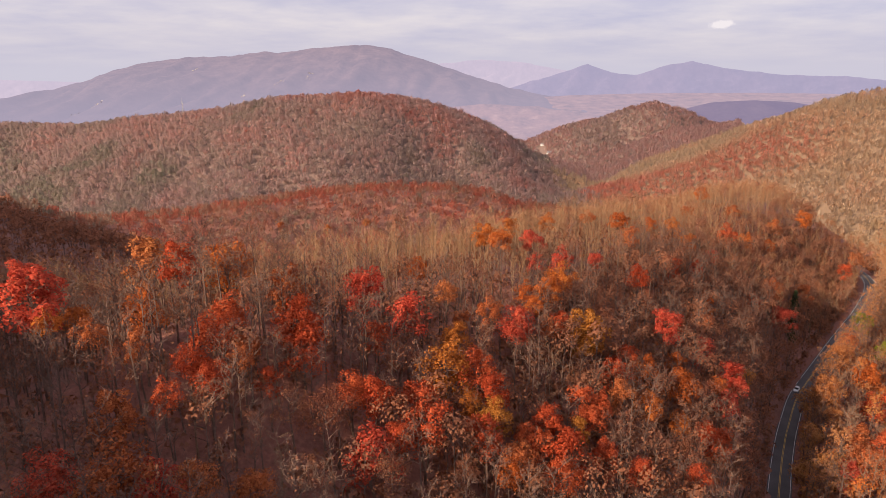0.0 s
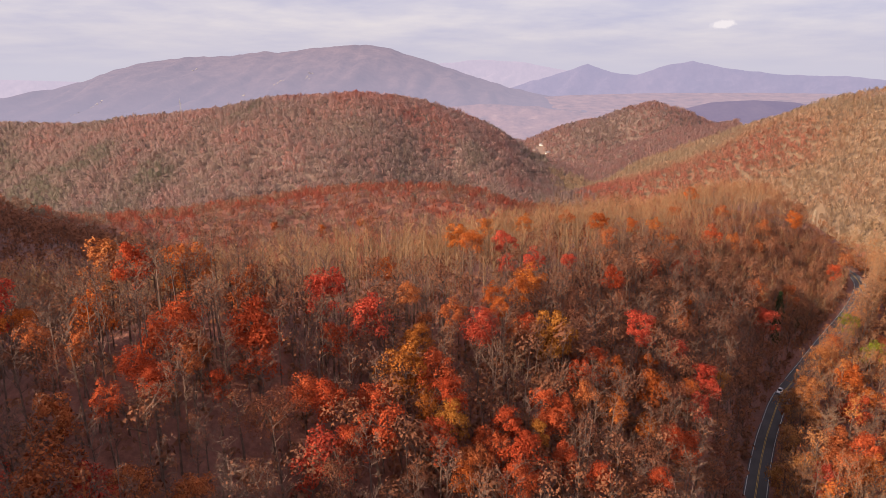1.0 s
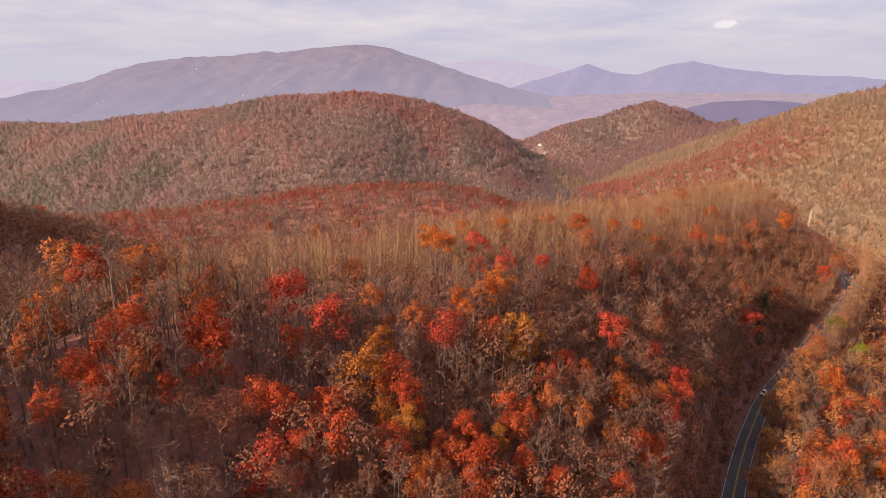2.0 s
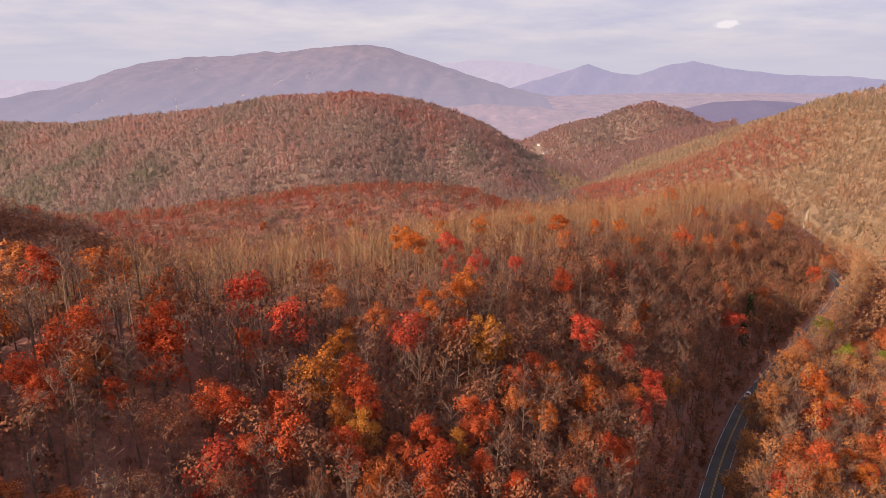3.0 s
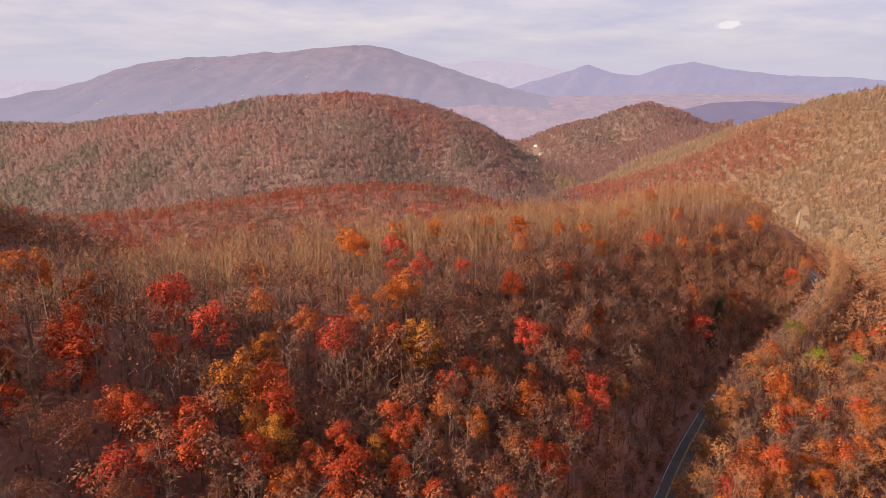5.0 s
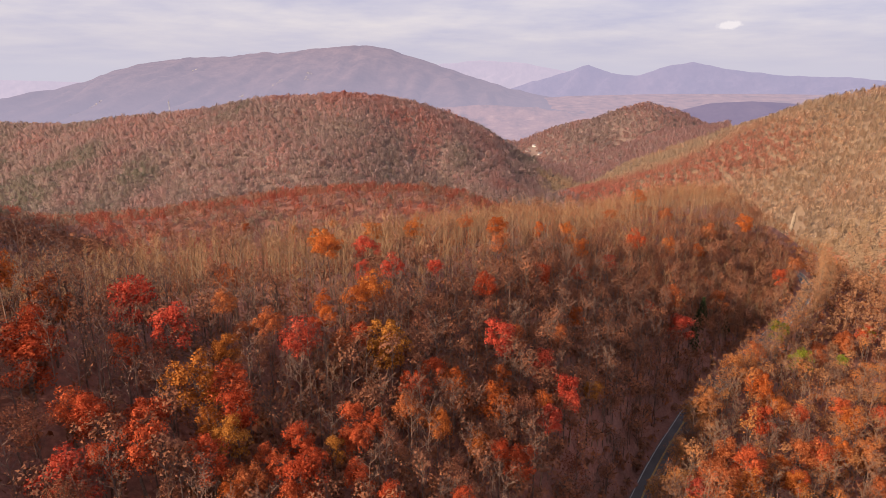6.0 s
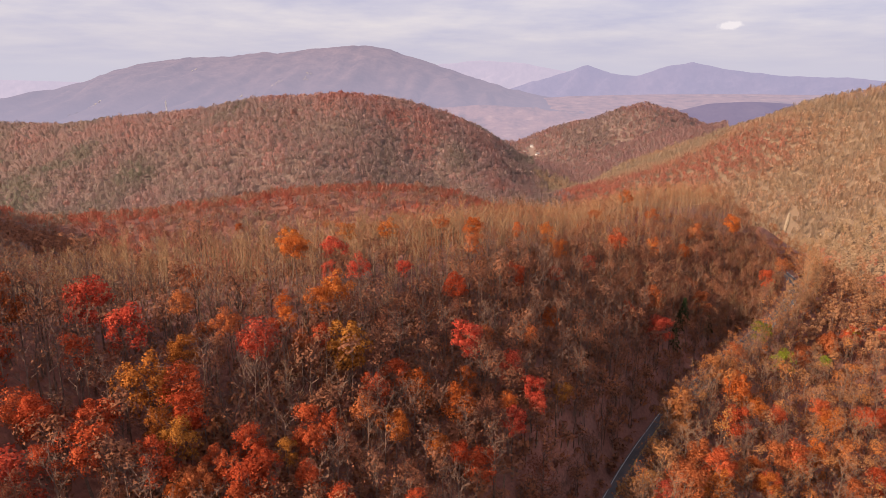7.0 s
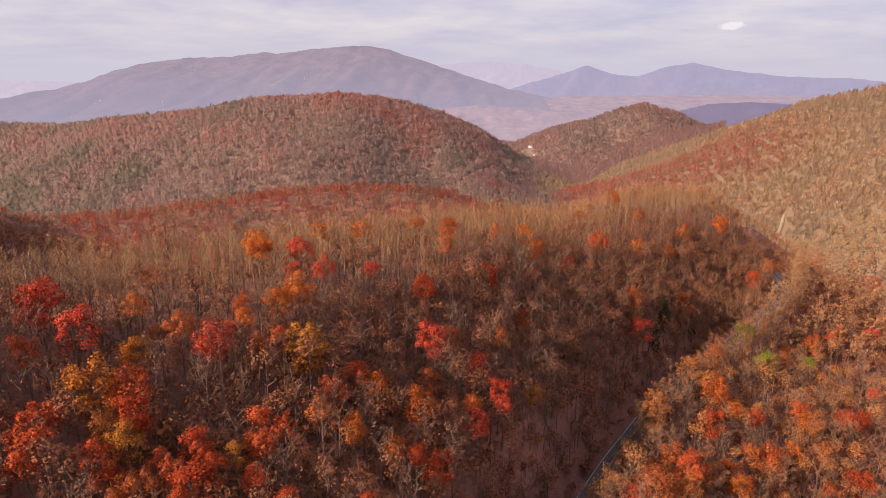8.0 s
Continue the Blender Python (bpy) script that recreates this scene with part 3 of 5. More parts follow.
SLOPE_RUST_A = [(-42.0, 71.5, 75.0, 11.3), (-33.4, 74.3, 72.3, 5.1), (-25.9, 75.9, 70.5, 4.3), (-46.5, 79.8, 78.8, 5.5), (-46.8, 90.3, 85.3, 1.9), (-55.2, 92.3, 85.8, 4.1), (-32.4, 94.3, 80.6, 2.6), (13.5, 98.2, 59.8, 5.0), (-33.7, 100.9, 79.7, 3.8), (-58.0, 121.3, 88.8, 9.1), (-30.9, 122.2, 82.6, 7.2), (38.5, 122.9, 59.1, 5.3), (9.9, 128.1, 76.0, 4.7), (0.7, 129.6, 79.7, 4.2), (4.1, 130.8, 73.2, 3.0), (23.8, 132.3, 70.0, 3.9), (65.5, 165.4, 57.5, 3.1), (78.9, 177.3, 53.1, 3.8), (63.3, 208.0, 71.4, 4.7), (52.3, 225.9, 74.5, 5.2), (138.8, 253.6, 36.9, 6.6), (171.9, 288.8, 23.1, 8.3), (173.9, 308.6, 24.1, 6.8), (132.1, 337.3, 53.3, 6.3)]
SLOPE_RUST_B = [(173.7, 374.5, 45.3, 7.2), (202.5, 380.1, 33.7, 9.0), (260.6, 386.3, 10.6, 7.3), (-191.8, 730.8, -48.9, 17.9), (-93.1, 756.6, -51.4, 20.7)]
BANK_RUST = [(118.7, 155.0, 20.3, 7.9), (120.1, 162.7, 16.7, 9.3), (138.8, 169.8, 13.5, 5.2), (131.6, 177.8, 12.7, 12.2), (183.8, 182.4, -1.6, 6.6), (160.6, 189.8, 6.5, 7.2), (167.8, 190.9, 4.3, 8.2), (195.0, 205.4, -5.0, 8.2), (173.6, 251.2, 11.6, 13.6), (216.7, 279.4, -1.6, 6.6), (228.2, 297.0, -6.3, 7.3), (245.3, 306.3, -6.9, 11.3), (247.8, 307.9, -6.4, 14.0)]
SLOPE_SCARLET = [(-50.5, 70.5, 74.6, 6.2), (-37.6, 72.5, 72.6, 6.0), (-11.4, 90.2, 65.2, 7.7), (-65.4, 95.3, 90.4, 8.2), (-71.7, 103.0, 92.6, 3.8), (-7.3, 121.6, 77.6, 6.9), (-16.1, 125.5, 80.8, 7.1), (15.8, 129.0, 72.1, 6.5), (70.7, 143.2, 45.5, 5.1), (77.4, 150.9, 45.7, 4.6), (76.6, 154.5, 47.4, 5.4), (59.5, 158.3, 59.8, 6.7), (71.7, 160.8, 51.3, 5.9), (24.5, 162.7, 76.6, 3.6), (32.0, 164.9, 76.7, 5.1), (24.5, 170.5, 80.6, 6.0), (42.9, 173.2, 74.3, 3.4), (138.6, 243.1, 28.8, 7.9), (111.1, 254.6, 51.2, 5.3)]
BANK_SCARLET = [(112.5, 152.1, 17.7, 6.2), (249.6, 263.3, -10.0, 4.3), (284.0, 320.5, -6.6, 6.5)]
SLOPE_BROWN = [(-17.8, 81.1, 68.5, 5.3), (-7.9, 84.3, 65.2, 5.0), (-49.2, 86.1, 83.1, 4.8), (-7.8, 87.4, 66.1, 4.2), (3.8, 91.0, 63.1, 3.2), (-24.6, 92.5, 73.6, 6.0), (-19.4, 93.2, 72.2, 6.9), (-17.5, 93.9, 72.3, 5.7), (48.4, 110.7, 51.0, 6.3), (36.1, 113.3, 57.8, 3.8), (-8.7, 116.6, 71.3, 7.9), (8.5, 125.2, 70.5, 7.0), (63.7, 138.8, 49.6, 6.9), (77.8, 142.7, 29.5, 9.2), (39.8, 149.6, 67.0, 6.2), (57.3, 169.2, 63.4, 4.7), (112.2, 204.4, 26.8, 7.1), (130.6, 233.6, 27.9, 8.3), (142.0, 278.5, 42.0, 9.2), (142.3, 280.8, 38.5, 8.2), (177.0, 286.4, 15.6, 17.8), (191.3, 310.5, 16.9, 11.2), (203.2, 360.0, 23.5, 12.3)]
SLOPE_GOLDEN = [(9.1, 103.4, 65.2, 5.6), (5.1, 104.8, 66.4, 3.6), (25.9, 108.5, 59.6, 2.6), (0.9, 111.5, 70.6, 8.0), (2.7, 122.7, 72.3, 5.2), (33.0, 136.9, 67.3, 8.2), (86.8, 167.4, 40.4, 4.2)]
SLOPE_ORANGE_A = [(-61.5, 92.7, 87.6, 2.9), (11.5, 94.9, 59.0, 4.0), (-60.6, 98.7, 86.1, 2.8), (-50.8, 101.7, 85.7, 5.7), (44.5, 123.3, 55.8, 4.8), (-44.0, 125.3, 87.3, 7.6), (52.6, 126.0, 50.0, 4.4), (20.3, 135.0, 74.3, 3.4), (57.3, 138.2, 53.0, 6.8), (48.1, 138.8, 55.5, 6.7), (18.7, 139.4, 75.9, 3.5), (25.4, 144.3, 75.5, 5.2), (69.5, 146.0, 48.6, 3.8), (59.2, 148.2, 54.2, 4.3), (28.9, 148.7, 76.6, 6.0), (-6.1, 151.8, 77.7, 4.9), (15.8, 164.9, 82.1, 5.8), (11.9, 175.6, 80.6, 6.4), (87.1, 197.9, 49.9, 4.9), (21.8, 207.0, 75.6, 5.5), (34.9, 211.7, 75.3, 6.0), (63.5, 225.8, 73.2, 6.1), (81.8, 245.1, 67.5, 4.5), (97.9, 245.7, 59.2, 5.0)]
SLOPE_ORANGE_B = [(94.1, 254.0, 63.1, 6.1), (161.7, 328.3, 38.1, 6.4), (184.0, 347.4, 30.4, 6.2), (166.4, 403.8, 49.9, 7.6), (236.0, 406.9, 32.3, 8.2), (-136.9, 736.2, -53.5, 27.3)]
BANK_ORANGE = [(108.8, 155.9, 17.9, 16.0), (128.6, 158.3, 16.3, 6.6), (107.2, 162.8, 10.8, 11.1), (148.1, 169.1, 10.3, 5.8), (147.0, 176.3, 10.4, 5.9), (120.0, 182.8, 11.1, 14.2), (128.2, 186.8, 17.1, 6.2), (131.4, 196.5, 20.7, 9.6), (180.0, 199.0, 0.6, 6.8), (132.6, 206.8, 11.1, 9.8), (167.3, 218.7, 7.1, 11.1), (161.6, 220.9, 14.0, 8.5), (200.7, 226.1, -2.6, 8.2), (154.7, 229.7, 18.0, 17.2)]
BANK_GREEN = [(202.6, 267.7, 2.7, 10.4), (198.9, 282.0, 11.5, 7.6), (233.0, 285.8, -5.9, 4.4), (265.7, 318.7, -5.3, 5.6)]
KINDS = [
    ("russet", "oak_tree", "oak in rusty red-orange leaf among bare trees", SLOPE_RUSSET_A + SLOPE_RUSSET_B),
    ("russet", "oak_tree", "red-orange oak on the bank below the road", BANK_RUSSET),
    ("rust", "oak_tree", "oak in dull rust-brown leaf among bare trees", SLOPE_RUST_A + SLOPE_RUST_B),
    ("rust", "oak_tree", "rust-brown oak on the bank below the road", BANK_RUST),
    ("scarlet", "oak_tree", "oak in scarlet leaf among bare trees", SLOPE_SCARLET),
    ("scarlet", "oak_tree", "scarlet oak on the bank below the road", BANK_SCARLET),
    ("brown", "oak_tree", "half-bare oak with withered brown leaves", SLOPE_BROWN),
    ("golden", "hickory_tree", "hickory in golden yellow leaf in the autumn wood", SLOPE_GOLDEN),
    ("orange", "maple_tree", "maple in bright orange leaf in the autumn wood", SLOPE_ORANGE_A + SLOPE_ORANGE_B),
    ("orange", "maple_tree", "orange maple on the bank below the road", BANK_ORANGE),
    ("green", "poplar_tree", "tree still in yellow-green leaf below the road", BANK_GREEN),
]
placed = []
for colour, name, label, spots in KINDS:
    for x, y, z, wide in spots:
        if colour == "orange" and label.endswith("below the road") and along(x, y, ROAD)[0] < 17:
            plant("poplar_tree", "tall tan and golden tree with pale stems beside the road", "tan trees along the road", "leafy", rng.randrange(len(LEAFY)), "tan", x, y, min(10.0, wide), rng.uniform(0, 6.28), z)
            placed.append((x, y, wide))
            continue
        plant(name, label, colour + " trees of the wood", "sparse" if colour == "brown" else "leafy", rng.randrange(len(LEAFY)), colour, x, y, min(10.0, max(4.5, wide * 1.27)), rng.uniform(0, 6.28), z)
        placed.append((x, y, wide))
# a few dark pines above the road
def make_pine(height):
    pieces = [tube([Vector((0, 0, -0.5)), Vector((0, 0, height))], [0.2, 0.0], 5)]
    tips = []
    for k in range(46):
        f = 0.15 + 0.82 * k / 46
        turn = k * 2.4
        long_ = (1.02 - f) * height * 0.26
        a = Vector((0, 0, height * f))
        b = a + Vector((math.cos(turn), math.sin(turn), -0.18)) * long_
        pieces.append(tube([a, b], [0.04, 0.0], 3))
        tips += [a.lerp(b, g) for g in (0.4, 0.65, 0.85, 1.0)]
    return link_mesh("trunk", *join(pieces), [bark]), link_mesh("crown", *leaf_cards(rng, tips, 5, 0.45, 0.32), [LEAF["pine"]])


pine_meshes = make_pine(13.0)
for x, y in ((153, 262), (149, 255), (157, 268), (176, 287)):
    top = tagged(new("pine_tree"), "dark green pine on the bank above the road", "tree", "pines above the road")
    for part_name, mesh in zip(("trunk", "crown"), pine_meshes):
        new(part_name, mesh).parent = top
    m = rng.uniform(0.8, 1.1)
    top.matrix_basis = Matrix.LocRotScale((x, y, float(ground_height(x, y)) - 0.1), Euler((0, 0, rng.uniform(0, 6))), (m, m, m))
    placed.append((x, y, 4.0))
placed_at = np.array(placed)


def clear_of_placed(x, y, gap):
    d = np.hypot(x[:, None] - placed_at[None, :, 0], y[:, None] - placed_at[None, :, 1])
    return (d > gap).all(1)


# ---- woods, too many to count ----
def scatter(x0, x1, y0, y1, gap, keep, seed, jitter=0.48, verge=7.0):
    r = np.random.RandomState(seed)
    gx_, gy_ = np.meshgrid(np.arange(x0, x1, gap), np.arange(y0, y1, gap))
    p = np.stack([gx_.ravel(), gy_.ravel()], 1) + r.uniform(-jitter, jitter, (gx_.size, 2)) * gap
    p = p[keep(p[:, 0], p[:, 1])]
    return p[along(p[:, 0], p[:, 1], ROAD)[0] > verge]


def wood_of(name, label, mats, templates, p, scales, tints, seed):
    """One joined mesh of many trees. Each template: points, triangles and a material slot a triangle."""
    r = np.random.RandomState(seed)
    z = ground_height(p[:, 0], p[:, 1])
    pick = r.randint(len(templates), size=len(p))
    turn = r.uniform(0, 2 * math.pi, len(p))
    vs, fs, ss, ts, ns, n = [], [], [], [], [], 0
    for k, (tv, tf, slot, *soft) in enumerate(templates):
        own = np.nonzero(pick == k)[0]
        if not len(own):
            continue
        c, s, m = np.cos(turn[own])[:, None], np.sin(turn[own])[:, None], scales[own][:, None]
        high = m * r.uniform(0.85, 1.15, (len(own), 1))
        v = np.stack([(tv[:, 0] * c - tv[:, 1] * s) * m + p[own, 0, None], (tv[:, 0] * s + tv[:, 1] * c) * m + p[own, 1, None], tv[:, 2] * high + z[own, None]], -1)
        vs.append(v.reshape(-1, 3))
        fs.append((tf[None] + (np.arange(len(own)) * len(tv))[:, None, None]).reshape(-1, 3) + n)
        ss.append(np.tile(slot, len(own)))
        ts.append(np.repeat(tints[own], len(tv)))
        if soft:
            sn = soft[0]
            ns.append(np.stack([sn[:, 0] * c - sn[:, 1] * s, sn[:, 0] * s + sn[:, 1] * c, np.tile(sn[:, 2], (len(own), 1))], -1).reshape(-1, 3))
        n += len(own) * len(tv)
    ob = new(name, link_mesh(name, np.concatenate(vs), np.concatenate(fs), mats, np.concatenate(ss), np.concatenate(ts), normals=np.concatenate(ns) if ns else None))
    return tagged(ob, label, "woods", kind="stuff")


def small_tree(height, reach, limbs, boughs, twigs, share, each, size, up=1.0, single=False):
    """A lighter tree for the joined woods: wood in slot 0, leaves in slot 1."""
    pieces, tips = [], []
    fork = rng.uniform(0.38, 0.52)
    lean = Vector((rng.uniform(-0.8, 0.8), rng.uniform(-0.8, 0.8), 0))
    pieces.append(tube([Vector((0, 0, -0.5)), Vector((0, 0, height * 0.5)) + lean * 0.4, Vector((0, 0, height * 0.95)) + lean], [0.22, 0.15, 0.0], 3))
    for k in range(limbs):
        f = fork + (0.95 - fork) * (k + rng.random()) / limbs
        a = Vector((0, 0, height * f)) + lean * f
        turn = k * 2.4 + rng.uniform(-0.5, 0.5)
        way = Vector((math.cos(turn), math.sin(turn), up * rng.uniform(0.55, 1.2))).normalized()
        length = reach * rng.uniform(0.7, 1.2) * (1.25 - 0.6 * f)
        b = a + way * length
        pieces.append(tube([a, b], [0.075, 0.0], 3))
        tips.append(b)
        for j in range(boughs):
            e = a.lerp(b, rng.uniform(0.3, 1.0))
            g = e + (way + spread(rng) * 0.9 + Vector((0, 0, 0.4))).normalized() * reach * rng.uniform(0.25, 0.45)
            pieces.append(blade(e, g, 0.085))
            tips.append(g)
            for i in range(twigs):
                q = e.lerp(g, rng.uniform(0.3, 1.0))
                pieces.append(blade(q, q + (spread(rng) + Vector((0, 0, 0.5))).normalized() * rng.uniform(0.7, 1.5), 0.055))
    wood = join(pieces)
    spray = leaf_cards(rng, rng.sample(tips, max(1, int(len(tips) * share))), each, reach * 0.2, size, single)
    v, f = join([wood, spray])
    stem = len(pieces[0][1])
    return v, f, np.repeat([0, 2, 1], [stem, len(wood[1]) - stem, len(spray[1])])


def brush_tree(height, reach, limbs, twigs, share, each, size, wide=0.05):
    """A slim bare tree of a crowded wood: a straight stem and steep limbs that end in a brush of fine twigs."""
    pieces, tips = [], []
    lean = Vector((rng.uniform(-0.7, 0.7), rng.uniform(-0.7, 0.7), 0))
    pieces.append(tube([Vector((0, 0, -0.5)), Vector((0, 0, height * 0.55)) + lean * 0.5, Vector((0, 0, height * 0.93)) + lean], [0.15, 0.10, 0.0], 3))
    for k in range(limbs):
        f = 0.36 + 0.56 * (k + rng.random()) / limbs
        a = Vector((0, 0, height * f)) + lean * f
        turn = k * 2.4 + rng.uniform(-0.5, 0.5)
        way = Vector((math.cos(turn), math.sin(turn), rng.uniform(1.1, 2.3))).normalized()
        b = a + way * min(reach * rng.uniform(0.8, 1.25) * (1.5 - 0.75 * f), (height * rng.uniform(0.96, 1.03) - a.z) / way.z)
        pieces.append(tube([a, b], [0.06, 0.0], 3))
        for j in range(twigs):
            e = a.lerp(b, rng.uniform(0.25, 1.0))
            g = e + (way * 0.9 + spread(rng) * 0.75 + Vector((0, 0, 0.35))).normalized() * rng.uniform(0.8, 1.9)
            pieces.append(blade(e, g, wide))
            tips.append(g)
    wood = join(pieces)
    spray = leaf_cards(rng, rng.sample(tips, max(1, int(len(tips) * share))), each, 0.4, size, True)
    v, f = join([wood, spray])
    stem = len(pieces[0][1])
    return v, f, np.repeat([0, 2, 1], [stem, len(wood[1]) - stem, len(spray[1])])


def far_tree(height, reach, clumps, size, blades, low=0.36, lumps=5, lift=0.5):
    """A tree seen from far: a stem, a few branches and a lumpy crown of sprays that face outwards."""
    top = Vector((rng.uniform(-0.5, 0.5), rng.uniform(-0.5, 0.5), height * 0.92))
    pieces = [tube([Vector((0, 0, -1)), top], [0.24, 0.0], 3)]
    for _ in range(blades):
        a = top * rng.uniform(0.4, 0.9)
        s = spread(rng)
        pieces.append(blade(a, a + Vector((s.x, s.y, 0.7 + abs(s.z))).normalized() * reach * rng.uniform(0.8, 1.4), 0.26))
    wood = join(pieces)
    r = np.random.RandomState(rng.randrange(1 << 30))
    mid, deep = height * (1 + low) / 2, height * (1 - low) / 2
    leaves = sprays(r, *lumpy_crown(r, mid, reach * 0.9, deep * 0.95, lumps, max(4, clumps // lumps), 0.50, 0.10, 0.2, -0.2), size, 0.35, False)
    soft = leaves[2] + np.array((0, 0, lift))
    soft /= np.linalg.norm(soft, axis=1)[:, None]
    v, f = join([wood, leaves[:2]])
    return v, f, np.repeat([0, 1], [len(wood[1]), len(leaves[1])]), np.concatenate([np.zeros((len(wood[0]), 3)), soft])


def hazel(height, reach, shoots, sprays_, size, wide=0.34):
    """A half-bare tree of a far wood: a fan of slim upright shoots with loose sprays of leaves about their ends, all in the tree's own tint."""
    r = np.random.RandomState(rng.randrange(1 << 30))
    turn, rho = r.uniform(0, 2 * np.pi, shoots), np.sqrt(r.uniform(0.02, 1, shoots))
    out = np.stack([np.cos(turn), np.sin(turn), 0 * turn], 1)
    tip = out * (rho * reach)[:, None] + np.array((0, 0, 1.0)) * (height * (1 - 0.42 * rho ** 3) * r.uniform(0.80, 1.0, shoots))[:, None]
    base = tip * (0.45, 0.45, 0) + np.array((0, 0, 1.0)) * (height * r.uniform(0.0, 0.42, shoots))[:, None]
    across = np.stack([-np.sin(turn + 1.0), np.cos(turn + 1.0), 0 * turn], 1) * wide / 2
    v = np.stack([base, tip - across, tip + across], 1).reshape(-1, 3)
    f = np.arange(3 * shoots).reshape(-1, 3)
    pick = r.randint(shoots, size=sprays_)
    p = tip[pick] * np.column_stack([np.ones((sprays_, 2)), r.uniform(0.72, 1.0, sprays_)]) + r.normal(0, 0.6, (sprays_, 3))
    leaves = sprays(r, p, out[pick] + np.array((0, -0.3, 0.5)), size, 0.6, False)
    v, f = join([(v, f), leaves[:2]])
    soft = np.concatenate([np.repeat(out, 3, 0), leaves[2]]) * 0.4 + np.array((0, 0, 1.0))
    return v, f, np.full(len(f), 1), soft / np.linalg.norm(soft, axis=1)[:, None]


NEAR_WOOD = [small_tree(rng.uniform(16, 21), rng.uniform(3.2, 4.2), 12, 5, 4, share, 2, 0.22, 1.2) for share in (0.15, 0.3, 0.5, 0.8, 0.25)]
ROAD_WOOD = [small_tree(rng.uniform(16, 21), rng.uniform(2.4, 3.2), 12, 5, 3, share, 3, 0.20) for share in (0.4, 0.6, 0.9, 1.0, 0.7)]
CROWN_WOOD = [far_tree(rng.uniform(14, 18), rng.uniform(3.2, 4.4), 210, 0.30, 16, 0.42, 10, 0.25) for _ in range(5)]
LITE_WOOD = [hazel(rng.uniform(12, 16), rng.uniform(4.8, 6.4), 20, 36, 1.0, 0.45) for _ in range(7)]
CREST_WOOD = [brush_tree(rng.uniform(15.5, 18.5), rng.uniform(2.4, 3.2), 13, 10, share, 1, 0.15) for share in (0.04, 0.15, 0.30, 0.08, 0.2, 0.12)]
STEM_WOOD = [brush_tree(rng.uniform(15.5, 18.5), rng.uniform(2.4, 3.2), 8, 8, share, 2, 0.19, 0.075) for share in (0.1, 0.35, 0.6, 0.2, 0.9)]
FACE_WOOD = [hazel(rng.uniform(11, 15), rng.uniform(4.0, 5.6), 34, 14, 0.6, 0.36) for _ in range(7)]
SHRUBS = [far_tree(rng.uniform(3, 6), rng.uniform(1.9, 2.8), 30, 0.55, 3, 0.05, 5) for _ in range(4)]
MID_WOOD = [far_tree(rng.uniform(15, 20), rng.uniform(3.6, 4.8), 44, 1.05, 12, 0.32, 5) for _ in range(5)]
HILL_WOOD = [hazel(rng.uniform(11, 14), rng.uniform(4.4, 6.0), 20, 34, 0.85, 0.42) for _ in range(6)]
HILL_STEMS = [small_tree(rng.uniform(15, 20), rng.uniform(3.4, 4.8), 8, 3, 0, 1.0, 3, 0.75, 1.4, True) for _ in range(5)]
FAR_WOOD = [hazel(rng.uniform(11, 14.5), rng.uniform(4.4, 6.2), 26, 14, 1.0, 0.6) for _ in range(5)] + [hazel(rng.uniform(10.5, 13.5), rng.uniform(5.2, 7.0), 16, 30, 1.3, 0.65) for _ in range(4)]


def near_face(x, y):
    d, z, s = along(x, y, RIDGE)
    return (((s > 0) & (d < 150)) | (d < 40)) & (y > 45) & (y < 560) & (x > -0.75 * y - 25) & (x < 0.8 * y + 90)


def below_road(x, y):
    d, z, s = along(x, y, ROAD)
    return (s > 0) & (d < 125) & (y > 110) & (x < 0.76 * y + 80)


def wedge(x, y):
    return (x > -0.74 * y - 30) & (x < 0.74 * y + 110)


rs = np.random.RandomState(3)
# the bare trees that stand nearest, one by one
near_spots = scatter(-75, 150, 62, 190, 8.7, lambda x, y: near_face(x, y) & (along(x, y, RIDGE)[0] > 24) & clear_of_placed(x, y, 3.6) & (along(x, y, ROAD)[2] < 0), 31)
near_spots = near_spots[np.argsort(near_spots[:, 1])][:230]
for x, y in near_spots:
    plant("bare_tree", "nearly bare oak with grey-brown branches", "bare trees of the near slope", "bare", rng.randrange(len(BARE)), "brown", float(x), float(y), rng.uniform(5.0, 7.5), rng.uniform(0, 6.28), float(ground_height(x, y)) + rng.uniform(9.5, 12.3))
bank_spots = scatter(100, 260, 125, 300, 9.5, lambda x, y: (along(x, y, ROAD)[2] > 0) & (along(x, y, ROAD)[0] > 9) & (x < 0.76 * y + 75) & clear_of_placed(x, y, 3.2), 33)
bank_spots = bank_spots[np.argsort(np.hypot(bank_spots[:, 0] - 60, bank_spots[:, 1]))][:70]
for x, y in bank_spots:
    plant("bare_tree", "bare pale-barked tree on the bank below the road", "bare trees below the road", "bare", rng.choice((2, 2, 4, 1)), "brown", float(x), float(y), rng.uniform(5.0, 8.0), rng.uniform(0, 6.28), float(ground_height(x, y)) + rng.uniform(11.0, 15.0))
placed_at = np.concatenate([placed_at, np.column_stack([bank_spots, np.full(len(bank_spots), 7.0)])])
placed_at = np.concatenate([placed_at, np.column_stack([near_spots, np.full(len(near_spots), 7.0)])])

p = scatter(-220, 420, 45, 560, 4.5, lambda x, y: near_face(x, y) & clear_of_placed(x, y, 3.0) & (along(x, y, ROAD)[2] < 0), 21)
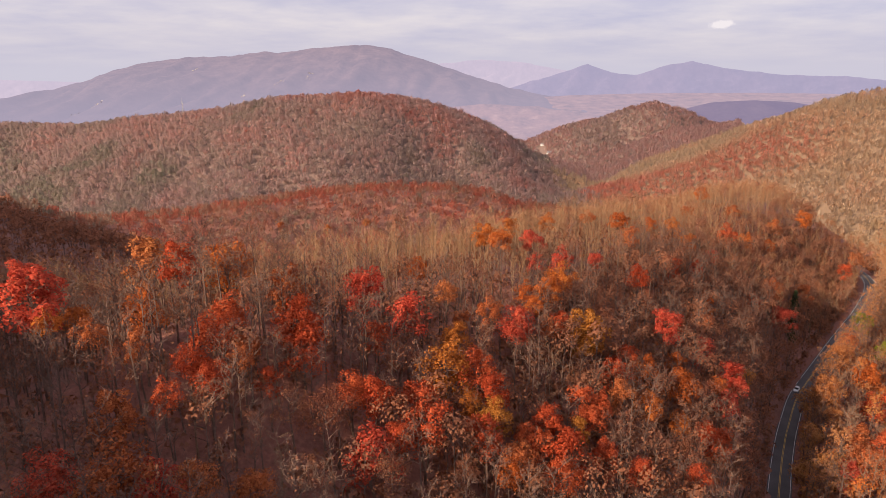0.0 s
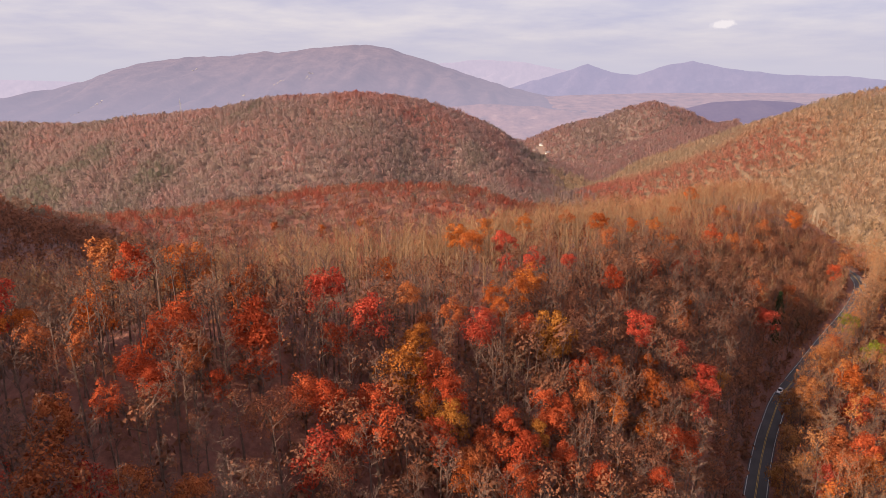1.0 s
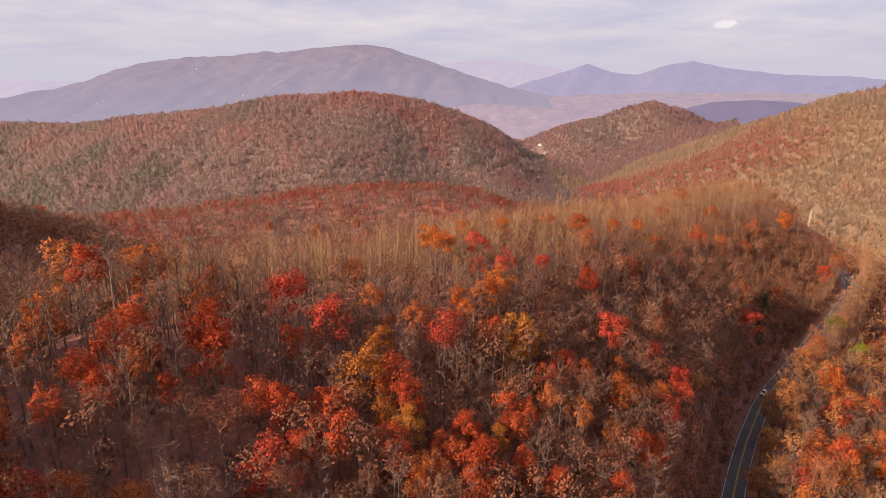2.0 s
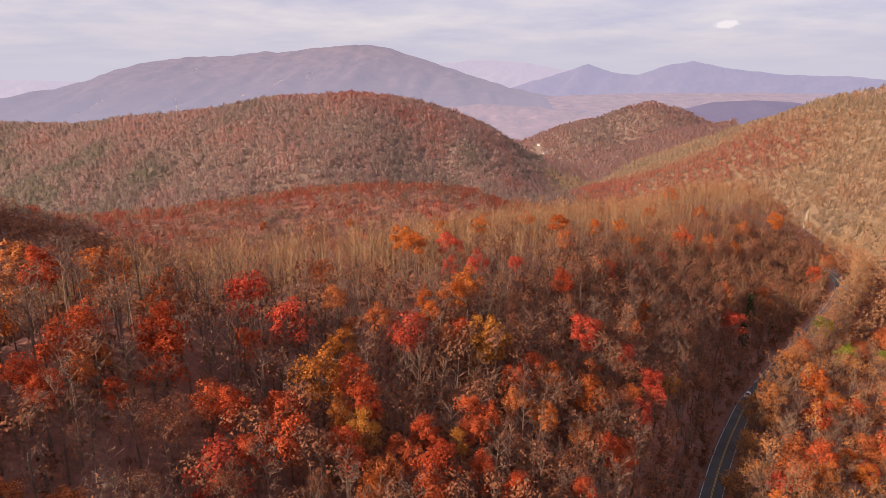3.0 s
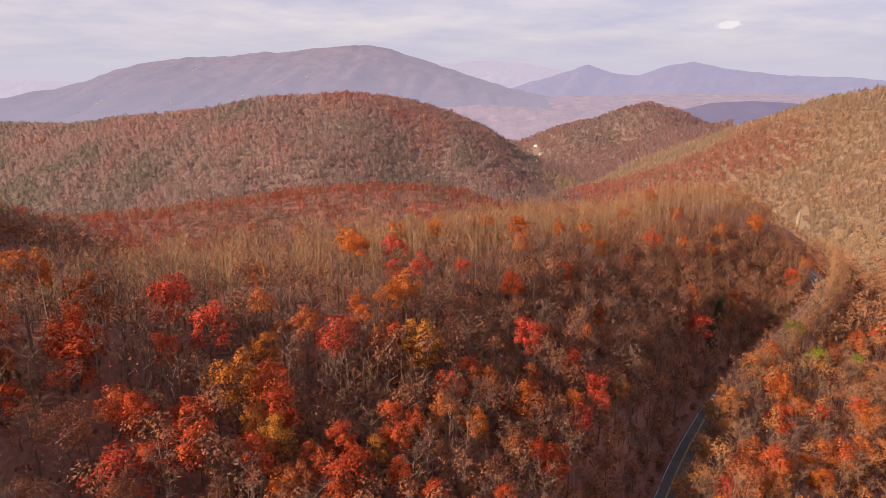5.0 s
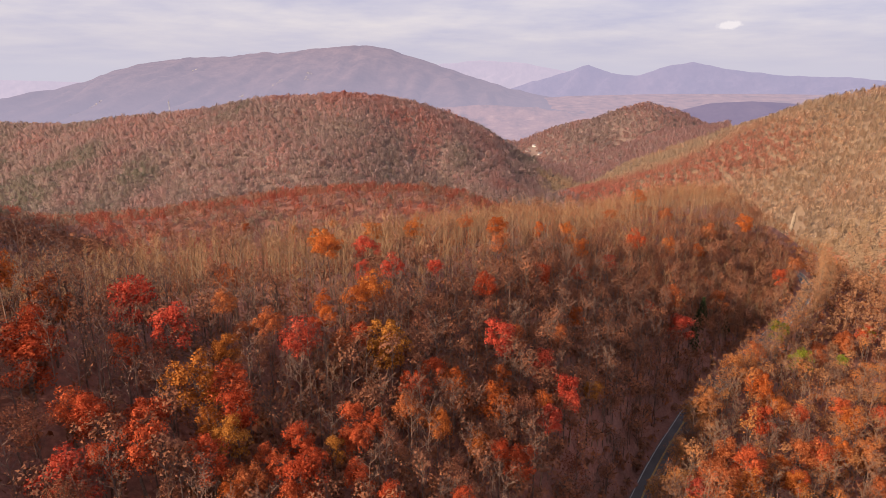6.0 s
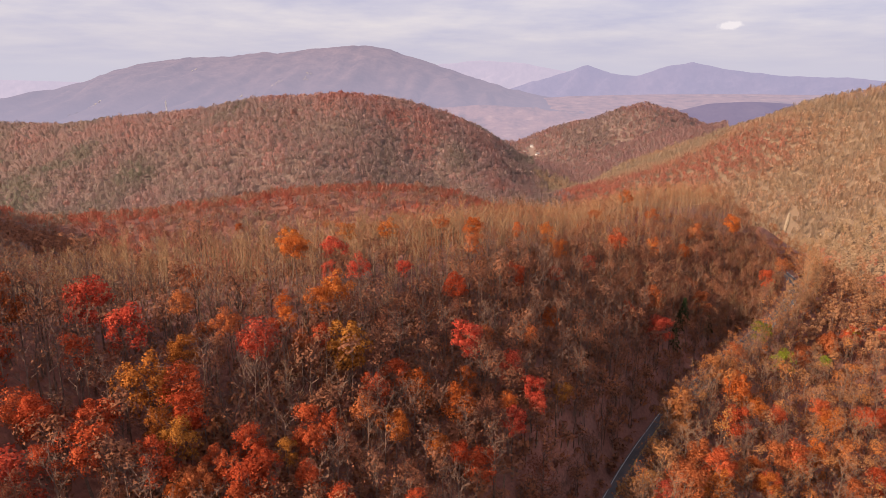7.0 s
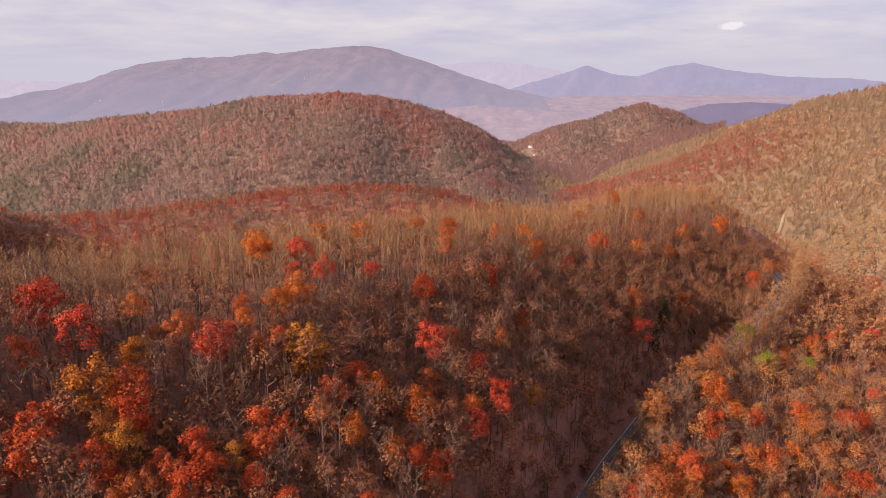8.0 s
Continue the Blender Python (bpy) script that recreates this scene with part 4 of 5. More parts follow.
# on the slope more trees keep their withered leaves than on the crest
leafy = rs.random_sample(len(p)) < np.clip((along(p[:, 0], p[:, 1], RIDGE)[0] * (along(p[:, 0], p[:, 1], RIDGE)[2] > 0) - 14) / 50, 0.04, 0.52) * np.clip((p[:, 0] + 60) / 60, 0.25, 1)
down = along(p[:, 0], p[:, 1], RIDGE)[0] * (along(p[:, 0], p[:, 1], RIDGE)[2] > 0) > 30
for label, wood, own, low, top, twig in (
        ("bare oaks on the near slope", NEAR_WOOD, ~leafy & down & (p[:, 1] < 240), 0.0, 0.35, bark),
        ("bare oaks along the near crest", CREST_WOOD, ~leafy & ~down & (p[:, 1] < 240), 0.2, 0.62, twig_bark),
        ("bare oaks on the far part of the ridge", STEM_WOOD, ~leafy & (p[:, 1] >= 240), 0.1, 0.66, twig_bark),
        ("oaks with withered brown and orange leaves", CROWN_WOOD, leafy, 0.0, 0.42, bark)):
    q = p[own]
    wood_of("woodland", label, [crest_bark if twig == twig_bark else bark, wood_leaves, twig], wood, q, rs.uniform(0.86, 1.08, len(q)), low + rs.beta(2, 2.6, len(q)) * (top - low), 22)
p = scatter(60, 480, 80, 600, 6.8, lambda x, y: below_road(x, y) & clear_of_placed(x, y, 3.2), 23)
kept = rs.random_sample(len(p)) < 0.42
for label, wood, own, leaves, twig in (
        ("bare trees below the road", NEAR_WOOD, ~kept & (p[:, 1] < 300), wood_leaves, pale_bark),
        ("bare trees further down the valley", HILL_STEMS, ~kept & (p[:, 1] >= 300), roadside_leaves, pale_bark),
        ("golden brown trees below the road", CROWN_WOOD, kept, roadside_leaves, bark)):
    q = p[own]
    wood_of("woodland", label, [bark, leaves, twig], wood, q, rs.uniform(0.72, 1.08, len(q)) * np.where(q[:, 1] > 395, 0.5, 1.0), np.where(q[:, 1] < 300, 0.2, 0.0) + rs.beta(2, 2.6, len(q)) * np.where(q[:, 1] < 300, 0.65, 0.40), 24)
# a row of taller, paler trees along the lower edge of the road
row = [(pt, (nx_ - pv).normalized()) for pv, pt, nx_ in zip(road_line, road_line[1:], road_line[2:]) if 150 < pt.y < 398]
q = np.array([(c.x + w.y * o + rs.uniform(-1, 1), c.y - w.x * o + rs.uniform(-1, 1)) for c, w in row for o in (6.6, 10.5)])
q = q[clear_of_placed(q[:, 0], q[:, 1], 2.6)]
far_row = q[:, 1] > 310
wood_of("woodland", "tall pale-stemmed golden trees lining the road", [pale_bark, roadside_leaves, twig_bark], ROAD_WOOD, q[far_row], rs.uniform(0.9, 1.3, far_row.sum()), rs.beta(2, 3, far_row.sum()) * 0.7, 27)
q = q[~far_row]
wood_of("woodland", "golden and rusty trees lining the road", [bark, roadside_leaves, bark], ROAD_WOOD, q, rs.uniform(0.75, 1.15, len(q)), 0.3 + rs.beta(2, 2.4, len(q)) * 0.6, 28)
p = scatter(-150, 330, 50, 420, 4.8, lambda x, y: near_face(x, y) & (along(x, y, ROAD)[2] < 0), 51)
wood_of("undergrowth", "dark reddish-brown undergrowth and saplings beneath the oaks", [bark, wood_leaves], SHRUBS, p, rs.uniform(0.7, 1.2, len(p)), np.where(p[:, 0] > 45, 0.18, 0.0) + rs.beta(2, 5, len(p)) * 0.55, 52)
BRUSH = [far_tree(rng.uniform(3.5, 6.5), rng.uniform(2.2, 3.2), 54, 0.55, 8, 0.05, 6, 0.3) for _ in range(4)]
p = scatter(0, 330, 40, 420, 3.9, lambda x, y: (along(x, y, ROAD)[2] < 0) & (along(x, y, ROAD)[0] < 62) & (x < 0.76 * y + 75) & near_face(x, y), 53, 0.48, 5.0)
wood_of("undergrowth", "brown twiggy brush on the slope above the road", [pale_bark, wood_leaves], BRUSH, p, rs.uniform(0.7, 1.25, len(p)), 0.06 + rs.beta(2, 4, len(p)) * 0.45, 54)
p = scatter(60, 420, 90, 470, 5.0, lambda x, y: below_road(x, y) & (along(x, y, ROAD)[0] < 118), 55, 0.48, 5.2)
wood_of("undergrowth", "brown and rusty brush on the bank below the road", [pale_bark, wood_leaves], BRUSH, p, rs.uniform(0.8, 1.4, len(p)), 0.15 + rs.beta(2, 3, len(p)) * 0.6, 56)
p = scatter(40, 330, 90, 420, 5.2, lambda x, y: (along(x, y, ROAD)[2] < 0) & (along(x, y, ROAD)[0] < 34) & (x < 0.76 * y + 75) & clear_of_placed(x, y, 2.6), 57)
wood_of("woodland", "dim withered brown trees on the cut above the road", [bark, wood_leaves], CROWN_WOOD, p, rs.uniform(0.45, 0.8, len(p)), 0.04 + rs.beta(2, 4, len(p)) * 0.5, 58)
used = lambda x, y: near_face(x, y) | below_road(x, y)
p = scatter(-420, 60, 250, 620, 8.4, lambda x, y: wedge(x, y) & ~used(x, y) & (along(x, y, SPUR)[0] < 130), 40)
wood_of("woodland", "dark bare woods on a low spur in shade", [bark, wood_leaves], MID_WOOD, p, rs.uniform(0.8, 1.1, len(p)), 0.12 + 0.30 * rs.beta(2, 5, len(p)), 41)
RED_BAND = [(-420, 740, 0), (-260, 640, 0), (-100, 620, 0)]
p = scatter(-900, 260, 530, 1040, 9.4, lambda x, y: wedge(x, y) & ~used(x, y) & (along(x, y, SPUR)[0] > 130) & (y < 1005), 42, 0.85)
patch = np.clip(0.5 + 0.9 * fbm(p[:, 0] / 70, p[:, 1] / 45, 3, 9), 0, 1)
red = np.maximum(np.exp(-(along(p[:, 0], p[:, 1], RED_SPUR)[0] / 65) ** 2), 0.9 * np.exp(-(along(p[:, 0], p[:, 1], RED_BAND)[0] / 75) ** 2))
spots = np.clip(0.55 + 1.1 * fbm(p[:, 0] / 26, p[:, 1] / 26, 3, 19), 0, 1)
red = np.maximum(red * (0.35 + 0.65 * spots), 0.95 * patch * (0.3 + 0.7 * spots))
wood_of("woodland", "red and brown autumn woods on a low spur", [bark, spur_leaves], LITE_WOOD, p, rs.uniform(0.8, 1.15, len(p)), np.clip(0.24 + 0.76 * red + rs.normal(0, 0.18, len(p)), 0, 1), 43)
CLIFF = [(500, 829, 0), (464, 765, 0), (452, 745, 0)]
HOUSES = [(255, 1850, 0), (300, 1905, 0), (300, 2010, 0)]
p = scatter(240, 1150, 300, 1420, 7.3, lambda x, y: wedge(x, y) & ~used(x, y) & (along(x, y, BIG_HILL)[2] < 0.5) & (along(x, y, RIDGE)[0] > 60) & (along(x, y, CLIFF)[0] > 5.5), 44, 0.9)
red = np.exp(-(along(p[:, 0], p[:, 1], [(200, 1100, 0), (293, 1096, 0), (376, 1080, 0), (460, 1042, 0), (540, 1040, 0)])[0] / 90) ** 2)
red = np.maximum(red * (0.75 + 0.25 * np.clip(0.5 + fbm(p[:, 0] / 40, p[:, 1] / 40, 3, 78), 0, 1)), 0.42 * np.clip(fbm(p[:, 0] / 60, p[:, 1] / 60, 3, 77), 0, 1))
hue = np.clip(0.24 + 0.85 * red + rs.normal(0, 0.06, len(p)), 0, 1)
size = rs.uniform(0.75, 1.2, len(p))
foot = p[:, 1] + 0.25 * p[:, 0] < 860
leafed = ~foot & (rs.random_sample(len(p)) < np.clip(0.34 + 1.5 * red, 0, 0.99))
wood_of("woodland", "rusty leafed trees of the big hillside", [pale_bark, hill_leaves], HILL_WOOD, p[leafed], size[leafed], hue[leafed], 45)
bare_ones = ~foot & ~leafed
wood_of("woodland", "sunlit golden brown bare woods on the big hillside", [stem_bark, hill_leaves], FACE_WOOD, p[bare_ones], size[bare_ones], hue[bare_ones], 145)
hue = np.clip(0.22 + 0.4 * (rs.random_sample(len(p)) > 0.93) + 1.3 * np.clip(fbm(p[:, 0] / 26, p[:, 1] / 26, 2, 87) - 0.45, 0, 0.5) + rs.normal(0, 0.07, len(p)), 0, 0.95)
wood_of("woodland", "pale-stemmed bare trees at the foot of the big hillside", [stem_bark, foot_leaves, stem_bark], HILL_STEMS, p[foot], size[foot], hue[foot], 46)
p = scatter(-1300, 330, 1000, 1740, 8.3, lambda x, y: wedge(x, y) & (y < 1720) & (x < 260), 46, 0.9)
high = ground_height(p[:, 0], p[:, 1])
wood_of("far_woodland", "russet and grey-green autumn woods on the long hill", [pale_bark, hazed_leaves], FAR_WOOD, p, rs.uniform(0.75, 1.35, len(p)), np.clip(0.25 + 0.07 * np.clip((p[:, 0] + 300) / 200, -1, 1) + 0.25 * (high + 115) / 170 + 0.22 * fbm(p[:, 0] / 70, p[:, 1] / 110, 4, 31) + rs.normal(0, 0.065, len(p)) + 0.3 * (rs.random_sample(len(p)) > 0.98), 0, 1), 47)
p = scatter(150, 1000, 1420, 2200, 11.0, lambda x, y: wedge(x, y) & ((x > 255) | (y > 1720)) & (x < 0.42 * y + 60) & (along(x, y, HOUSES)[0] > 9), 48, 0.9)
wood_of("far_woodland", "hazy russet woods round the small round hill", [pale_bark, hazed_leaves], FAR_WOOD, p, rs.uniform(0.9, 1.4, len(p)), np.clip(0.50 - 0.18 * ((p[:, 1] > 1880) & (p[:, 0] < 590) & (p[:, 0] > 400) & (fbm(p[:, 0] / 60, p[:, 1] / 60, 3, 15) > -0.5)) + rs.normal(0, 0.07, len(p)), 0, 1), 49)

p = scatter(-170, 260, -170, 50, 12.0, lambda x, y: clear_of_placed(x, y, 3.0) & ~near_face(x, y), 71)
wood_of("woodland", "brown autumn woods at the foot of the slope", [bark, wood_leaves], LITE_WOOD, p, rs.uniform(0.8, 1.15, len(p)), rs.beta(2, 2.6, len(p)) * 0.8, 72)


# ---- the distance ----
def range_of(name, label, far, deep, skyline, foot, rough, mat, seed):
    """A far range: its skyline as (x, height) at the distance far, falling to its foot on this side."""
    xs, zs = [q[0] for q in skyline], [q[1] for q in skyline]
    u = np.linspace(xs[0], xs[-1], 260)
    w = np.concatenate([np.linspace(0, 1, 40), [1.03, 1.1]])
    U, W = np.meshgrid(u, w)
    crest = np.interp(U, xs, zs) - 0.08 * rough + rough * 0.10 * fbm(U / 90, U * 0 + 3.3, 4, seed)
    slope = np.clip(W, 0, 1) ** 1.25
    # gullies run down the slope, slanting a little
    lean = U - 260 * W + 130 * fbm(U / 700, W * 1.5, 2, seed + 2)
    folds = 1.1 * (1 - np.abs(fbm(lean / 240, W * 0.8 + U / 900, 4, seed + 5))) + 0.3 * (1 - np.abs(fbm(lean / 95 + 0.6 * fbm(U / 400, W * 2, 2, seed + 3), W * 2.2, 3, seed + 9))) - 0.85
    Z_ = foot + (crest - foot) * slope + rough * folds * np.clip((crest - foot) / 220, 0.05, 1) * np.sin(np.pi * np.clip(W, 0, 1)) - 60 * np.clip(W - 1, 0, 1)
    ob = new(name, link_mesh(name, np.stack([U, far - deep + deep * W, Z_], -1).reshape(-1, 3), grid_faces(len(u), len(w)), [mat], smooth=True))
    tagged(ob, label, "mountains", kind="structure")
    return lambda x, f: Vector((x, far - deep + deep * f, np.interp(x, u, [np.interp(f, w, col) for col in Z_.T])))


# haze painted in as glow on each far surface, thickest at the mountain's foot
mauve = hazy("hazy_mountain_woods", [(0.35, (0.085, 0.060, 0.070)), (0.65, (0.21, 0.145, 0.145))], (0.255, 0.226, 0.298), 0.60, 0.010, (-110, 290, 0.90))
blue = hazy("blue_haze_glow", [(0.35, (0.15, 0.13, 0.19)), (0.65, (0.27, 0.21, 0.26))], (0.262, 0.244, 0.348), 0.84, 0.004)
pale = hazy("pale_haze_glow", [(0.35, (0.38, 0.31, 0.36)), (0.65, (0.55, 0.46, 0.50))], (0.345, 0.312, 0.40), 0.88, 0.004)
# darker violet: a cloud's shadow painted into the colour of one low hill
cloud_shade = hazy("painted_cloud_shade", [(0.35, (0.12, 0.09, 0.14)), (0.65, (0.22, 0.17, 0.20))], (0.165, 0.140, 0.215), 0.85, 0.008)
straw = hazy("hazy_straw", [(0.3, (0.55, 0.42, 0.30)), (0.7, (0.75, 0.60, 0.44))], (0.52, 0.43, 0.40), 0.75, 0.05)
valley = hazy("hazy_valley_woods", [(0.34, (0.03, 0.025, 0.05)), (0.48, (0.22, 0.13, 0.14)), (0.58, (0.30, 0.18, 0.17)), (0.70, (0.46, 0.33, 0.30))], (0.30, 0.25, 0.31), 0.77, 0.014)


def sky_place(far, px, py):
    v = (441 - py) / 1128.0
    return far * (px - 784) / 1128.0, EYE + far * (-0.2672 + 0.9636 * v)


def skyline_of(far, spots):
    deep_ = far / 0.9636
    return [sky_place(deep_, px, py) for px, py in spots]


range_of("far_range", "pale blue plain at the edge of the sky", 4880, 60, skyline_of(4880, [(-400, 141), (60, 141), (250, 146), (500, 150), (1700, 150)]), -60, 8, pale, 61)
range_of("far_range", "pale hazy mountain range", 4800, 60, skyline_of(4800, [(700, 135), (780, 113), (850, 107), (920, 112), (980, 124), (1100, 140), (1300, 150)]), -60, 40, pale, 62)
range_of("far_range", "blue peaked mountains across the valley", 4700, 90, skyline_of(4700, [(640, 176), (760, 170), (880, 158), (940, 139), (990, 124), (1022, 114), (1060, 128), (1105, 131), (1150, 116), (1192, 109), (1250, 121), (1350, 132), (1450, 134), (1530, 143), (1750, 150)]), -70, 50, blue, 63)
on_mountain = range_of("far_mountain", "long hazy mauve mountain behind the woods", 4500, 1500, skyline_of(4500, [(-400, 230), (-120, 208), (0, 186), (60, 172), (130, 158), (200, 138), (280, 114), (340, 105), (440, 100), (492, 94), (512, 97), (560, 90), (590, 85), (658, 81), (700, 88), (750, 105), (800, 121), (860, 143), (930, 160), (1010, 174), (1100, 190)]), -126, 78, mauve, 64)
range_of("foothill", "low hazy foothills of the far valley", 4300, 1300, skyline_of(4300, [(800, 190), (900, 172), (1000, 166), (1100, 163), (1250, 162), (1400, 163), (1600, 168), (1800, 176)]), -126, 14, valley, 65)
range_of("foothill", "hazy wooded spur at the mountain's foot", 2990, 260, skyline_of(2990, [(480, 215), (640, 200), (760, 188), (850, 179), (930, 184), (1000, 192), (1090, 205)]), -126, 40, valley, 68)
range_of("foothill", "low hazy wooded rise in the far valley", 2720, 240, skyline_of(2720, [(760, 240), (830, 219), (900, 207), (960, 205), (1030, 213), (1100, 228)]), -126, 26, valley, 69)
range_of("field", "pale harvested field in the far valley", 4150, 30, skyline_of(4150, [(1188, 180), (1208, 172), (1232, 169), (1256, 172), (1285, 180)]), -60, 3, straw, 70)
range_of("foothill", "long low hill painted dark as under cloud shadow", 3000, 420, skyline_of(3000, [(1120, 210), (1180, 190), (1230, 178), (1300, 174), (1370, 178), (1430, 187), (1520, 205)]), -126, 14, cloud_shade, 66)
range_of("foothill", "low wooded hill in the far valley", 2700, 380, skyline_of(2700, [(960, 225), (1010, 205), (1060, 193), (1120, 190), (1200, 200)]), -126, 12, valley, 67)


# ---- cars ----
def plain(name, colour, rough, metal=0.0):
    return material(name, lambda nt: solid(nt, ramp(nt, noise_of(nt, 3.0, 4), [(0.3, tuple(c * 0.9 for c in colour)), (0.7, colour)]), rough, metal=metal))


silver_paint = plain("silver_paint", (0.74, 0.74, 0.75), 0.3, 0.2)
car_glass = plain("dark_car_glass", (0.02, 0.022, 0.025), 0.08)
tyre_rubber = plain("tyre_rubber", (0.02, 0.02, 0.02), 0.85)
rim_metal = plain("rim_metal", (0.5, 0.5, 0.5), 0.35, 0.8)
lamp_white = plain("headlight_lens", (0.8, 0.8, 0.78), 0.15)
lamp_red = plain("rear_light_lens", (0.45, 0.02, 0.02), 0.2)


def part(name, bm, mat, parent, label=""):
    me = bpy.data.meshes.new(name)
    bm.to_mesh(me)
    bm.free()
    me.materials.append(mat)
    ob = new(name, me)
    ob.parent = parent
    return tagged(ob, label)


def loft(sections, bevel=0.0):
    """A closed body from rectangles across x: each (x, half width, bottom, top)."""
    bm = bmesh.new()
    rings = [[bm.verts.new((x, y, z)) for y, z in ((-w, lo), (w, lo), (w * 0.96, hi), (-w * 0.96, hi))] for x, w, lo, hi in sections]
    for a, b in zip(rings, rings[1:]):
        for k in range(4):
            bm.faces.new((a[k], a[(k + 1) % 4], b[(k + 1) % 4], b[k]))
    bm.faces.new(rings[0][::-1]); bm.faces.new(rings[-1])
    bmesh.ops.recalc_face_normals(bm, faces=bm.faces)
    if bevel:
        bmesh.ops.bevel(bm, geom=bm.edges[:], offset=bevel, segments=2, affect="EDGES")
    return bm


def box(x, y, z, sx, sy, sz):
    bm = bmesh.new()
    bmesh.ops.create_cube(bm, size=1.0, matrix=Matrix.Translation((x, y, z)) @ Matrix.Diagonal((sx, sy, sz, 1)))
    return bm


def wheel_disc(x, y, r, wide):
    bm = bmesh.new()
    bmesh.ops.create_cone(bm, cap_ends=True, segments=18, radius1=r, radius2=r, depth=wide, matrix=Matrix.Translation((x, y, 0.33)) @ Matrix.Rotation(radians(90), 4, "X"))
    return bm


def car(name, label, paint, high, m):
    top = tagged(new(name), label, "car")
    body = part("body", loft([(-2.25, 0.78, 0.42, 0.78), (-2.1, 0.86, 0.28, 0.92), (-0.9, 0.90, 0.22, 0.95), (0.9, 0.90, 0.22, 0.92), (2.0, 0.86, 0.26, 0.78), (2.25, 0.72, 0.40, 0.62)], 0.05), paint, top)
    part("cabin", loft([(-1.95, 0.72, 0.88, 0.93), (-1.35, 0.72, 0.88, high), (0.15, 0.72, 0.88, high), (1.0, 0.74, 0.88, 0.93)], 0.04), car_glass, top, "dark tinted windows")
    part("roof", loft([(-1.42, 0.66, high - 0.02, high + 0.02), (-0.6, 0.70, high - 0.02, high + 0.05), (0.18, 0.66, high - 0.02, high + 0.02)], 0.015), paint, top)
    for y in (-0.7, 0.7):
        part("pillar", loft([(-0.62, 0.03, 0.9, high), (-0.5, 0.03, 0.9, high)], 0.005), paint, top).location = (0, y, 0)
        part("headlight", box(2.12, y * 0.85, 0.66, 0.16, 0.34, 0.12), lamp_white, top, "clear headlight")
        part("rear_light", box(-2.18, y * 0.95, 0.74, 0.10, 0.24, 0.14), lamp_red, top, "red rear light")
        part("mirror", box(0.72, y * 1.36, 0.95, 0.14, 0.18, 0.12), paint, top)
        for x in (-1.35, 1.38):
            wheel = part("wheel", wheel_disc(x, y * 1.16, 0.33, 0.22), tyre_rubber, top, "black tyre")
            part("rim", wheel_disc(x, y * 1.20, 0.21, 0.20), rim_metal, wheel, "grey metal rim")
    top.matrix_basis = m
    return top


CAR_A = (146.7, 237.8)


def on_road(x, y, offset, back):
    """A pose on the road beside a place, on the given side of the centre line."""
    i = min(range(1, len(road_line) - 1), key=lambda k: (road_line[k].x - x) ** 2 + (road_line[k].y - y) ** 2)
    way = (road_line[i + 1] - road_line[i - 1]).normalized()
    spot = road_line[i] + Vector((way.y, -way.x, 0)).normalized() * offset
    return Matrix.Translation(spot + Vector((0, 0, 0.005))) @ Matrix.Rotation(math.atan2(way.y, way.x) + (math.pi if back else 0), 4, "Z")


car("car", "silver saloon car on the winding mountain road", silver_paint, 1.45, on_road(CAR_A[0], CAR_A[1], -1.5, True))


# ---- small things in the distance ----
mast_steel = plain("pale_galvanised_steel", (0.48, 0.47, 0.47), 0.45, 0.3)
house_paint = plain("white_weatherboard", (0.80, 0.78, 0.74), 0.7)
roof_grey = plain("grey_shingles", (0.22, 0.20, 0.20), 0.85)
pane_dark = plain("dark_window_glass", (0.05, 0.055, 0.06), 0.15)
pale_rock = material("pale_rock", lambda nt: solid(nt, ramp(nt, noise_of(nt, 0.35, 8, rough=0.65), [(0.3, (0.20, 0.15, 0.105)), (0.6, (0.34, 0.265, 0.19)), (0.8, (0.44, 0.355, 0.265))]), 0.9,
                     noise_of(nt, 0.6, 8), amount=0.7, far=0.6))


def tubes(runs, r):
    """Thin straight bars, joined."""
    v, f = join([tube([Vector(a), Vector(b)], [r, r * 0.9], 4) for a, b in runs])
    bm = bmesh.new()
    vs = [bm.verts.new(q) for q in v]
    for t in f:
        bm.faces.new([vs[i] for i in t])
    return bm


def radio_mast(x, y, high):
    top = tagged(new("radio_mast"), "pale steel lattice radio mast above the far woods", "mast")
    foot, head = 2.0, 0.8
    at = lambda k, h: (math.cos(k * 2.094) * (foot + (head - foot) * h / high), math.sin(k * 2.094) * (foot + (head - foot) * h / high), h)
    for k in range(3):
        part("leg", tubes([(at(k, 0), at(k, high))], 0.2), mast_steel, top)
    levels = [high * i / 12 for i in range(13)]
    part("bracing", tubes([(at(k, a), at((k + 1) % 3, b)) for a, b in zip(levels, levels[1:]) for k in range(3)] + [(at(k, a), at((k + 1) % 3, a)) for a in levels for k in range(3)], 0.16), mast_steel, top)
    part("antenna", tubes([((0, 0, high), (0, 0, high + 6))], 0.2), mast_steel, top, "slim rod antenna")
    for h, k in ((high * 0.82, 0), (high * 0.9, 2)):
        bm = bmesh.new()
        bmesh.ops.create_cone(bm, cap_ends=True, segments=16, radius1=0.9, radius2=0.3, depth=0.8, matrix=Matrix.Translation(at(k, h)) @ Matrix.Rotation(radians(90), 4, "X"))
        part("dish", bm, house_paint, top, "white dish antenna")
    top.location = (x, y, float(ground_height(x, y)) - 0.2)


radio_mast(-615, 1540, 38)


